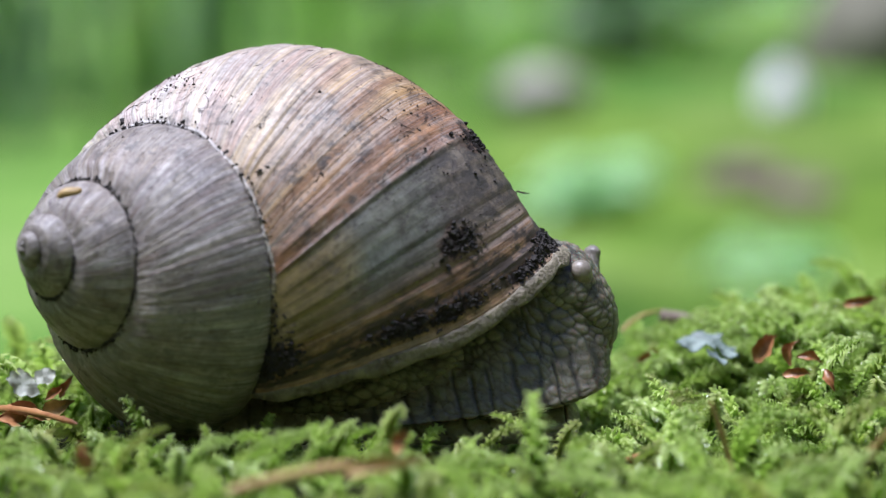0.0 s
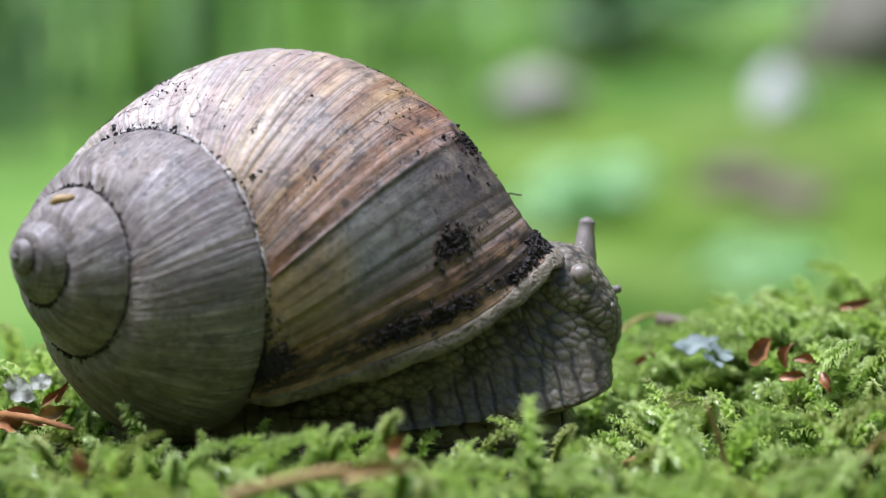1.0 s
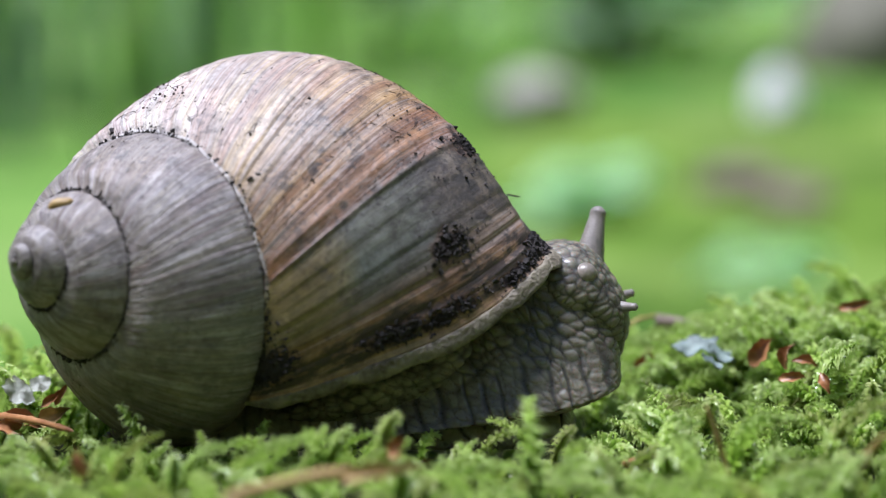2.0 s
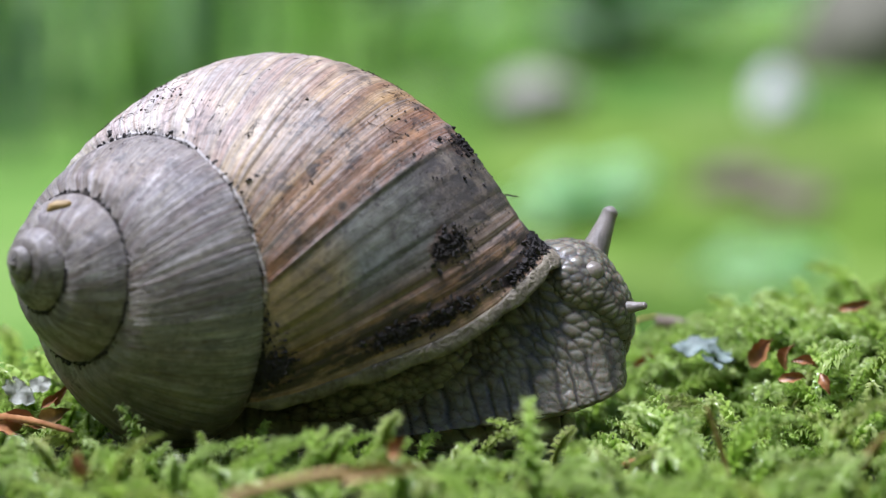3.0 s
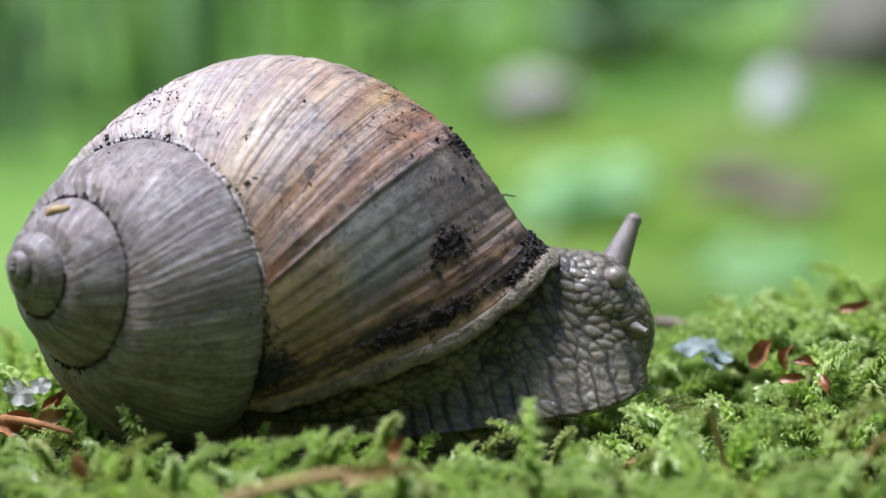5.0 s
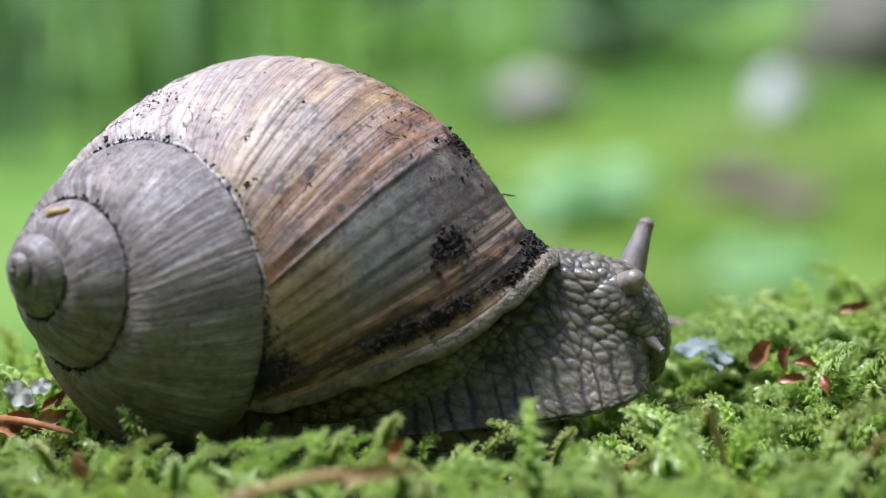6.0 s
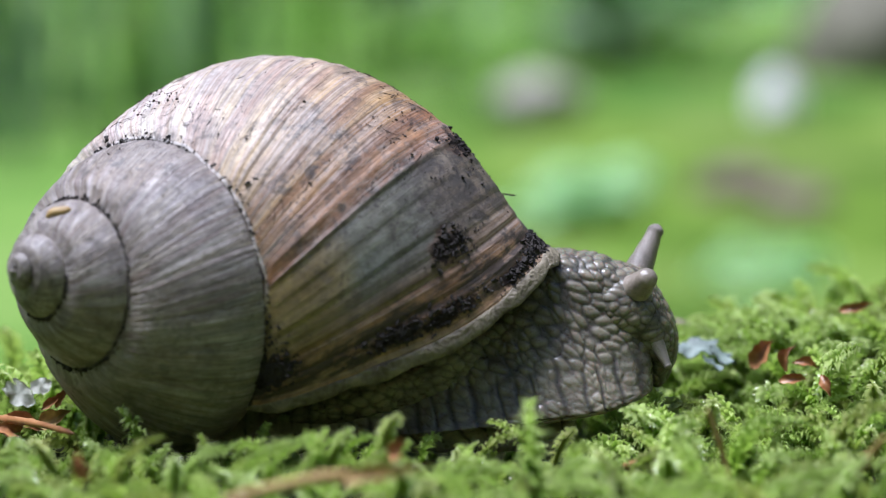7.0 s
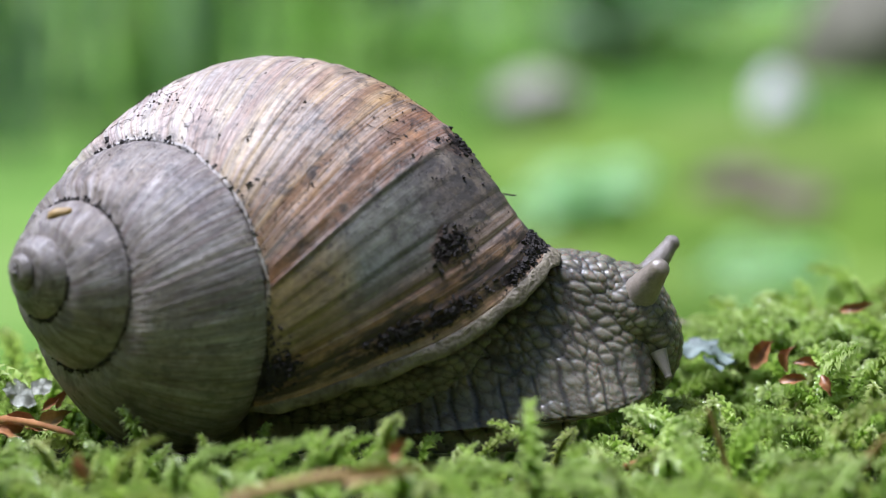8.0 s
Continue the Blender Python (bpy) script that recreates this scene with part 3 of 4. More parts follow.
def shell_point(th, ph):
    """A place on the coiled tube: th is the turn in radians, ph goes round the tube."""
    u, v = 15.82 * np.cos(ph) * (1 + 0.356 * np.sin(ph)), 11.62 * np.sin(ph)
    rho, zeta = 9.197 + 0.97195 * u - 0.23521 * v, 23.806 + 0.23521 * u + 0.97195 * v
    grow = np.exp(0.07485 * th - 0.001221 * th ** 2)
    rise = np.exp(0.07485 * th - 0.001855 * th ** 2 + 0.4772 * np.exp(th / 2.5))
    rho, zeta, a = rho * grow * MM, zeta * rise * MM, th + radians(192.258)
    flat = np.cos(a)[..., None] * UP + np.sin(a)[..., None] * SIDE
    g = th - lip_angle(ph)
    flare = FLARE * MM * np.exp(np.minimum(g, 0) / 0.17) * smooth(-0.9, 0.6, ph) * (1 - 0.25 * smooth(-0.2, 0.6, ph)) + 0.42 * MM * np.exp(-((g + 0.55) / 0.45) ** 2) * smooth(-0.45, 0.3, ph)
    swell = 0.34 * MM * np.exp(0.09 * th) * np.exp(-((ph + 1.13) / 0.19) ** 2)
    rho, zeta = rho + swell * np.cos(ph), zeta + swell * np.sin(ph)
    rear = 2.6 * np.exp(np.minimum(g, 0) / 0.22) * smooth(-0.4, 0.5, ph)
    return APEX + zeta[..., None] * AXIS + (rho + flare)[..., None] * flat + (flare * 0.9)[..., None] * AXIS + (rear * MM)[..., None] * UP


FLARE = 2.2


def build_shell():
    nu, nv = 1700, 96
    q = np.linspace(0, 1, nu)
    g = -31.0 * (1 - q) ** 1.55
    ph = np.linspace(-math.pi, math.pi, nv, endpoint=False)
    g, ph = np.meshgrid(g, ph, indexing="ij")
    th = turn(g, ph)
    pts = shell_point(th, ph)
    nrm = np.cross(np.gradient(pts, axis=0), np.gradient(pts, axis=1))
    nrm /= np.linalg.norm(nrm, axis=2)[..., None] + 1e-12
    # growth rests and ribs stand proud along the old mouths
    rnd = np.random.RandomState(4)
    rib = np.interp(g[:, 0], np.linspace(-31, 0, 1100), rnd.normal(0, 1, 1100))
    rest = np.exp(-((g[:, 0] + 0.78) / 0.012) ** 2) * 1.1 - np.exp(-((g[:, 0] + 0.735) / 0.03) ** 2) * 1.2
    size = np.exp(0.07485 * g[:, 0] * 1.2)
    d = (rib * 0.045 + rest * 0.10) * size
    d = d[:, None] * (1 + 0.3 * np.sin(ph * 9 + g * 3)) + 0.06 * size[:, None] * np.sin(ph * 3 + g * 2.3)
    out = np.where((nrm * (pts - (APEX + 0.5 * (pts - APEX) @ AXIS[:, None] * AXIS))).sum(-1, keepdims=True) > 0, 1, -1)
    pts = pts + nrm * out * d[..., None] * MM - PIVOT
    pts[0] = pts[0].mean(0)
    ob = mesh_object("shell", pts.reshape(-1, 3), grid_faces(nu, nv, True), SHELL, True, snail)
    uv = ob.data.uv_layers.new(name="growth")
    idx = np.empty(len(ob.data.loops), np.int32)
    ob.data.loops.foreach_get("vertex_index", idx)
    flat = np.stack([g, ph], -1).reshape(-1, 2)
    uv.data.foreach_set("uv", flat[idx].astype(np.float32).ravel())
    return tagged(ob, "weathered grey and tawny shell with growth lines")


def build_lip(shell):
    """The thickened pale rim round the shell's mouth."""
    n, k = 260, 14
    ph = np.linspace(-1.36, 2.4, n)
    mid = shell_point(lip_angle(ph), ph)
    back = shell_point(lip_angle(ph) - 0.03, ph)
    tang = np.gradient(mid, axis=0)
    tang /= np.linalg.norm(tang, axis=1)[:, None]
    ahead = mid - back
    ahead /= np.linalg.norm(ahead, axis=1)[:, None]
    outw = np.cross(tang, ahead)
    rnd = np.random.RandomState(7)
    r = (0.40 + 0.07 * np.interp(np.arange(n), np.arange(0, n, 6), rnd.normal(0, 1, len(np.arange(0, n, 6))))) * MM * smooth(-1.45, -1.1, ph)
    a = np.linspace(0, 2 * math.pi, k, endpoint=False)
    low = (smooth(0.15, -0.35, ph) * smooth(-1.36, -1.0, ph))[:, None, None]
    v = mid[:, None] + r[:, None, None] * ((0.45 + 0.4 * low) * ahead[:, None] + (1.65 + 0.1 * low) * np.cos(a)[None, :, None] * ahead[:, None] + 0.42 * np.sin(a)[None, :, None] * outw[:, None])
    ob = mesh_object("lip", (v - PIVOT).reshape(-1, 3), grid_faces(n, k, True), LIP, True, shell)
    return tagged(ob, "pale tan thickened shell lip")


def crumbs(rnd, centres, sizes):
    """Angular soil crumbs as one triangle soup."""
    bm = bmesh.new()
    bmesh.ops.create_icosphere(bm, subdivisions=1, radius=1)
    base = np.array([v.co for v in bm.verts])
    tri = np.array([[v.index for v in f.verts] for f in bm.faces])
    bm.free()
    V, T = [], []
    for i, (c, s) in enumerate(zip(centres, sizes)):
        q = base * rnd.uniform(0.35, 1.3, (len(base), 1)) * rnd.uniform(0.35, 1.6, 3)
        m = np.array(Euler(rnd.uniform(0, 6.28, 3)).to_matrix())
        V.append(q @ m.T * s + c)
        T.append(tri + i * len(base))
    return np.concatenate(V), np.concatenate(T)


def seam(th):
    """Where the tube meets the whorl before it."""
    return np.interp(th, (-24, -18, -12, -8, -5, -3, -2, -1), (-1.5, -1.6, -1.536, -1.474, -1.416, -1.354, -1.322, -1.325))


def on_shell(g, ph):
    return shell_point(turn(g, ph), ph) - PIVOT


def build_dirt(shell):
    rnd = np.random.RandomState(21)
    for g, ph, sg, sp, n, size in PATCHES:
        gg, pp = rnd.normal(g - 0.03, sg, n), rnd.normal(ph, sp, n)
        gg = np.minimum(gg, -0.012)
        keep = waves(gg * 0.05, pp * 0.02, 0.002, 33) > rnd.uniform(-0.25, 0.2, n)
        gg, pp, n = gg[keep], pp[keep], int(keep.sum())
        v, t = crumbs(rnd, on_shell(gg, pp), rnd.gamma(1.2, size / 2.4, n).clip(0.02, 0.26) * MM)
        tagged(mesh_object("soil_patch", v, t, DIRT, False, shell), "clinging black soil crumbs")
    for g, ph, size in ((-2.11, -1.30, 0.32), (-2.67, -1.25, 0.3), (-2.13, -1.33, 0.25), (-8.46, -1.40, 0.3), (-1.36, -1.165, 0.3), (-1.33, -1.1, 0.18), (-2.69, -1.27, 0.22), (-8.2, -1.38, 0.2)):
        v, t = crumbs(rnd, on_shell(np.array([g, g + 0.01, g - 0.008]), np.array([ph, ph + 0.01, ph - 0.01])), np.array((1, 0.6, 0.5)) * size * MM)
        tagged(mesh_object("soil_crumb", v, t, DIRT, False, shell), "single black soil crumb")
    n = 2800
    th = -1.2 - 13 * rnd.rand(n) ** 1.3
    pp = seam(th) + rnd.normal(0.015, 0.03, n)
    v, t = crumbs(rnd, shell_point(th, pp) - PIVOT, rnd.gamma(2.4, 0.03, n).clip(0.02, 0.17) * MM)
    tagged(mesh_object("seam_soil", v, t, DIRT, False, shell), "dark soil in the seam between the whorls", kind="stuff")
    # fine root hairs and splinters that lie flat on the shell
    n = 420
    gg, pp = -rnd.uniform(0.75, 3.4, n), rnd.uniform(-1.15, 0.4, n)
    gg[300:] = -rnd.uniform(3.5, 9, 120)
    way = rnd.uniform(0, 6.28, n)
    span = rnd.gamma(2.0, 0.014, n).clip(0.008, 0.06)
    q = np.linspace(-1, 1, 5)
    bow = rnd.uniform(-0.4, 0.4, n)[:, None] * q ** 2
    du, dv = np.cos(way)[:, None] * q - np.sin(way)[:, None] * bow, np.sin(way)[:, None] * q + np.cos(way)[:, None] * bow
    c = on_shell(gg[:, None] + 0.8 * span[:, None] * du, pp[:, None] + 1.4 * span[:, None] * dv)
    thin = rnd.uniform(0.018, 0.04, n)[:, None, None] * MM * np.array((0.4, 1, 1, 0.9, 0.3))[None, :, None]
    ring = np.stack([c + thin * np.array(o) for o in ((1, 0, 0), (-0.5, -0.6, 0.6), (-0.5, 0.6, 0.6), (-0.3, -0.4, -0.8))], 2)
    f = np.concatenate([grid_faces(5, 4, True) + 20 * k for k in range(n)])
    tagged(mesh_object("fibre_litter", ring.reshape(-1, 3), f, SPECK, True, shell), "fine dark splinters and root hairs", kind="stuff")
    n = 7000
    gg, pp = -rnd.uniform(0.1, 9.5, n), rnd.uniform(-1.3, 0.5, n)
    gg[:4600], pp[:4600] = -rnd.uniform(0.75, 3.2, 4600), rnd.uniform(-1.1, 0.5, 4600)
    keep = waves(gg * 0.02, pp * 0.02, 0.012, 14) > -0.05
    gg, pp = gg[keep], pp[keep]
    v, t = crumbs(rnd, on_shell(gg, pp), rnd.gamma(1.2, 0.024, len(gg)).clip(0.012, 0.12) * MM)
    tagged(mesh_object("soil_specks", v, t, SPECK, False, shell), "scattered dark soil specks", kind="stuff")


def build_bits(shell):
    """A husk stuck near the apex and a root hair caught behind the lip."""
    for name, a, b, r, sag, mat, label in (("husk", (-30.65, 19.16, -13.5), (-28.62, 19.61, -13.6), 0.42, 0.12, STRAW, "small orange-brown husk stuck to the shell"),
                                           ("root_hair", (4.46, 18.96, 2), (6.14, 19.35, 1), 0.07, 0.35, DIRT, "thin dark root hair")):
        n, k = 16, 8
        t = np.linspace(0, 1, n)[:, None]
        p = np.array((a[0], a[2], a[1])) * (1 - t) + np.array((b[0], b[2], b[1])) * t
        p[:, 2] += sag * np.sin(np.pi * t[:, 0]) + 0.3 * sag * np.sin(7 * t[:, 0])
        rr = r * np.sqrt(np.clip(1 - (2 * t[:, 0] - 1) ** 4, 0.02, 1))
        ang = np.linspace(0, 2 * math.pi, k, endpoint=False)
        v = p[:, None] + rr[:, None, None] * np.stack([0 * ang, np.cos(ang), np.sin(ang)], -1)[None]
        tagged(mesh_object(name, v.reshape(-1, 3) * MM - PIVOT, grid_faces(n, k, True), mat, True, shell), label)


shell = build_shell()
build_lip(shell)
build_dirt(shell)
build_bits(shell)


def spline(stations, n):
    """Smooth values along a row of stations (Catmull-Rom)."""
    s = np.asarray(stations, float)
    s = np.vstack([2 * s[0] - s[1], s, 2 * s[-1] - s[-2]])
    t = np.linspace(0, len(s) - 3 - 1e-6, n)
    k = t.astype(int)
    f = (t - k)[:, None]
    a, b, c, d = s[k], s[k + 1], s[k + 2], s[k + 3]
    return 0.5 * (2 * b + (c - a) * f + (2 * a - 5 * b + 4 * c - d) * f ** 2 + (3 * b - 3 * c + d - a) * f ** 3)


def warts(pts, sx, sy, sz, seed):
    """Height of the skin's tubercles at each place: 0 in the grooves to 1 on top."""
    out, dome = np.empty(len(pts)), np.empty(len(pts))
    for i, (x, y, z) in enumerate(pts):
        wob = 0.25 * math.sin(x * 900 + z * 700)
        d = noise.voronoi((x / sx + seed + wob, y / sy, z / sz + 0.3 * wob))[0]
        out[i], dome[i] = d[1] - d[0], max(0.0, 1 - (d[0] / 0.75) ** 2)
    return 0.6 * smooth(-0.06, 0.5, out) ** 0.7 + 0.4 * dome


def flesh(name, stations, cell, relief, label, n=150, m=230, seed=0.0, floor=None, square=2.0, mat=None, grooves=0.0):
    """A soft body piece lofted along stations of x, z, half height, half width and y (mm), with warty skin."""
    s = spline(stations, n) * MM
    spine = np.stack([s[:, 0], s[:, 4], s[:, 1]], -1)
    tang = np.gradient(spine, axis=0)
    tang[:, 1] = 0
    tang /= np.linalg.norm(tang, axis=1)[:, None]
    nor = np.stack([-tang[:, 2], 0 * tang[:, 0], tang[:, 0]], -1)
    a = np.linspace(0, 2 * math.pi, m, endpoint=False)
    ca, sa = np.cos(a), np.sin(a)
    ca, sa = np.sign(ca) * np.abs(ca) ** (2 / square), np.sign(sa) * np.abs(sa) ** (2 / square)
    q = np.linspace(0, 1, n)
    cap = np.sqrt(np.clip(1 - np.clip((0.10 - q) / 0.10, 0, 1) ** 2, 0, 1)) * np.sqrt(np.clip(1 - np.clip((q - 0.88) / 0.12, 0, 1) ** 2, 0, 1))
    h, w = np.maximum(s[:, 2], 0.02 * MM) * cap, np.maximum(s[:, 3], 0.02 * MM) * cap
    pts = spine[:, None] + (h[:, None] * sa)[..., None] * nor[:, None] + (w[:, None] * ca)[..., None] * np.array((0, 1.0, 0))
    if floor is not None:
        low = floor * MM
        pts[..., 2] = np.where(pts[..., 2] < low, low - (low - pts[..., 2]) * 0.08, pts[..., 2])
    d = np.cross(np.gradient(pts, axis=0), np.roll(pts, -1, 1) - np.roll(pts, 1, 1))
    d /= np.linalg.norm(d, axis=2)[..., None] + 1e-15
    d *= np.sign((d * (pts - spine[:, None])).sum(-1))[..., None]
    wt = warts(pts.reshape(-1, 3), *(c * MM for c in cell), seed).reshape(n, m)
    if grooves:
        x = pts[..., 0] / MM + 0.35 * pts[..., 2] / MM
        wave = np.abs((x / grooves + 0.16 * np.sin(x * 1.7) + 0.1 * np.sin(pts[..., 2] / MM * 2)) % 1.0 - 0.5) * 2
        low = smooth(5.2, 2.2, pts[..., 2] / MM)
        wt = np.minimum(1 - low * 0.5 * (1 - wt) - (1 - low) * (1 - wt), 1 - low * (1 - smooth(0.0, 0.22, 1 - wave)))
    pts = pts + d * ((wt - 0.5) * relief * MM * cap[:, None])[..., None]
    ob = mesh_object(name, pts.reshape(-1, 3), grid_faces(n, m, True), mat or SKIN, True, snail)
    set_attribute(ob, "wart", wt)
    return tagged(ob, label)


PROFILE = ((-0.5, 0.985, 0), (0, 1, 0), (0.5, 0.98, 0), (0.84, 0.90, 0), (1.0, 0.74, 0), (1.02, 0.54, 0.18), (1.0, 0.34, 0.5), (1.0, 0.16, 0.8), (1.0, 0.05, 1.0), (0.985, -0.005, 1.0), (0.7, -0.02, 1.0), (0.3, 0.0, 1.0), (0, 0.0, 1.0))


def flank(name, stations, cell, relief, label, n, m, seed):
    """The side of the body: upright sections with a rounded back and a spreading grooved foot edge."""
    s = spline([(a, b, d, e, f) for a, b, c, d, e, f in stations], n)
    half = spline(PROFILE[1:], m // 2 + 1)
    lat, up, mixr = (np.concatenate([half[:, k], half[-2:0:-1, k]]) for k in range(3))
    side = np.concatenate([-np.ones(m // 2 + 1), np.ones(m // 2 - 1)])
    q = np.linspace(0, 1, n)[:, None]
    cap = np.sqrt(np.clip(1 - np.clip((q - 0.93) / 0.07, 0, 1) ** 2, 0.0, 1)) * np.sqrt(np.clip(1 - np.clip((0.06 - q) / 0.06, 0, 1) ** 2, 0, 1))
    w = (s[:, 3:4] * (1 - mixr) + s[:, 4:5] * mixr) * cap
    top, low = s[:, 1:2], s[:, 2:3]
    z = low + (top - low) * (up * (0.35 + 0.65 * cap) + 0.3 * (1 - cap))
    pts = np.stack([np.repeat(s[:, 0:1], m, 1), side * lat * w, z], -1) * MM
    d = np.cross(np.gradient(pts, axis=0), np.roll(pts, -1, 1) - np.roll(pts, 1, 1))
    d /= np.linalg.norm(d, axis=2)[..., None] + 1e-15
    mid = np.stack([pts[..., 0], 0 * z, np.repeat((low + 0.5 * (top - low)) * MM, m, 1)], -1)
    d *= np.sign((d * (pts - mid)).sum(-1))[..., None]
    bent = pts.copy()
    bent[..., 2] += 0.36 * pts[..., 0] + 0.0003 * np.sin(pts[..., 0] * 600)
    wt = warts(bent.reshape(-1, 3), *(c * MM for c in cell), seed).reshape(n, m)
    x = s[:, 0:1] + 0.22 * z
    column = x / 1.75 + 0.2 * np.sin(x * 0.9) + 0.06 * np.sin(x * 2.3) + 0.05 * np.sin(z * 2.1 + x)
    wave = np.abs(column % 1.0 - 0.5) * 2
    skirt = smooth(4.5, 3.1, z - low + 0.4 * np.sin(x * 1.1))
    cross = np.abs(((z - low) / 1.2 + 0.37 * np.floor(column) + 0.12 * np.sin(x * 3 + 1)) % 1.0 - 0.5) * 2
    plates = np.minimum(0.15 + 0.85 * smooth(0.0, 0.45, 1 - wave), 0.72 + 0.28 * smooth(0.0, 0.5, 1 - cross))
    wt = np.maximum(wt * (1 - skirt) + plates * skirt * (0.4 + 0.6 * wt), 0)
    pts = pts + d * ((wt - 0.5) * relief * MM * np.clip(cap * 1.3, 0, 1))[..., None]
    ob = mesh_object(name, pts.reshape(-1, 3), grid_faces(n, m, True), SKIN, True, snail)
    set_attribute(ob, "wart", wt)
    return tagged(ob, label)


K = 0.0466
foot = flesh("foot", [(-28.74, -0.77, 1.0, 2, 0), (-21.60, -0.39, 2.6, 5.5, 0), (-11.13, -0.10, 4.0, 6.6, 0), (0.76, 0.10, 3.4, 6.4, 0),
                      (7.89, 0.10, 2.4, 6.0, 0), (11.22, 0.39, 1.6, 5.0, 0)],
             (1.2, 1.1, 1.0), 0.24, "broad grey foot with vertical grooves", 220, 180, 3.0, -0.9, grooves=2.0)
# x, top, foot edge (mm), half width above and at the edge
torso = flank("torso", [(-16.36, 0.10, -15.81, 0.19, 4.0, 4.6), (-7.79, 2.61, -7.54, 0.48, 6.0, 6.6), (-1.14, 6.22, -1.10, 1.05, 5.2, 7.8), (4.06, 10.05, 3.93, 1.49, 4.9, 7.8),
                        (8.53, 14.57, 8.25, 2.12, 4.6, 7.9), (12.06, 14.72, 11.68, 2.49, 4.5, 7.7), (14.52, 13.91, 14.10, 2.98, 4.2, 7.1), (16.24, 11.48, 15.82, 3.55, 3.7, 6.2), (17.69, 9.04, 17.38, 3.93, 3.4, 4.0)],
              (1.1, 1.05, 0.8), 0.22, "warty grey-brown side and back of the body with grooved foot edge", 380, 360, 11.0)
foot_front = flesh("foot_front", [(5.51, 1.3, 0.5, 6.7, 0), (8.60, 1.9, 0.6, 7.75, 0), (12.16, 2.4, 0.6, 7.55, 0), (14.62, 3.0, 0.6, 6.95, 0), (16.33, 3.6, 0.55, 6.1, 0), (17.74, 4.2, 0.5, 3.9, 0)],
                   (1.2, 1.1, 1.0), 0.12, "thin pale front edge of the foot", 170, 200, 7.0, grooves=2.0)
head = flesh("head", [(12.09, 10.76, 2.6, 3.6, 0), (13.75, 10.76, 3.3, 4.6, 0), (15.41, 10.05, 3.6, 4.9, 0), (17.32, 8.28, 2.6, 4.5, 0), (18.00, 6.36, 2.0, 3.9, 0), (17.93, 4.54, 1.3, 2.9, 0), (17.66, 3.09, 0.8, 2.2, 0)],
             (1.05, 0.95, 0.8), 0.16, "rounded warty head", 160, 230, 23.0)
mantle = flesh("mantle", [(-18.45, 0.53, 1.5, 5, 2), (-12.67, 1.65, 2.4, 8, 2), (-6.91, 3.21, 3.6, 9, 2), (-0.19, 5.39, 4.6, 8, 2), (4.59, 8.06, 4.6, 6, 1.5), (8.40, 10.96, 3.0, 4, 1)],
               (1.0, 0.9, 0.75), 0.2, "dark body inside the shell mouth", 170, 180, 31.0)


def tentacle(name, length, thick, tip, label, knob=0.18, mat=TENTACLE):
    """A tapering feeler along +z, its tip at the origin, with a knob at the end."""
    n, k = 44, 26
    q = 1 - (1 - np.linspace(0, 1, n)) ** 2
    z = -length * (1 - q)
    r = thick + (tip - thick) * q ** 0.8
    r = r + (tip * knob) * np.exp(-((q - 0.92) / 0.05) ** 2)
    end = tip / length
    r *= np.sqrt(np.clip(1 - np.clip((q - 1 + end) / end, 0, 1) ** 2, 0, 1))
    a = np.linspace(0, 2 * math.pi, k, endpoint=False)
    bumps = 1 + 0.012 * np.sin(q[:, None] * 60 + 3 * np.sin(a * 4)) + 0.02 * np.sin(a * 7 + q[:, None] * 31)
    v = np.stack([r[:, None] * bumps * np.cos(a), r[:, None] * bumps * np.sin(a), np.repeat(z[:, None], k, 1)], -1)
    return tagged(mesh_object(name, (v * MM).reshape(-1, 3), grid_faces(n, k, True), mat, True, snail), label)


eye_far = tentacle("eye_tentacle", 6.5, 1.75, 0.52, "slender grey-pink upper tentacle with an eye knob")
eye_near = tentacle("eye_tentacle", 5.0, 1.85, 0.74, "short pinkish upper tentacle half drawn in", 0.05, PALE)
feel_far = tentacle("lower_tentacle", 2.6, 0.7, 0.27, "short pale lower tentacle")
feel_near = tentacle("lower_tentacle", 2.5, 0.75, 0.25, "short pale lower tentacle")


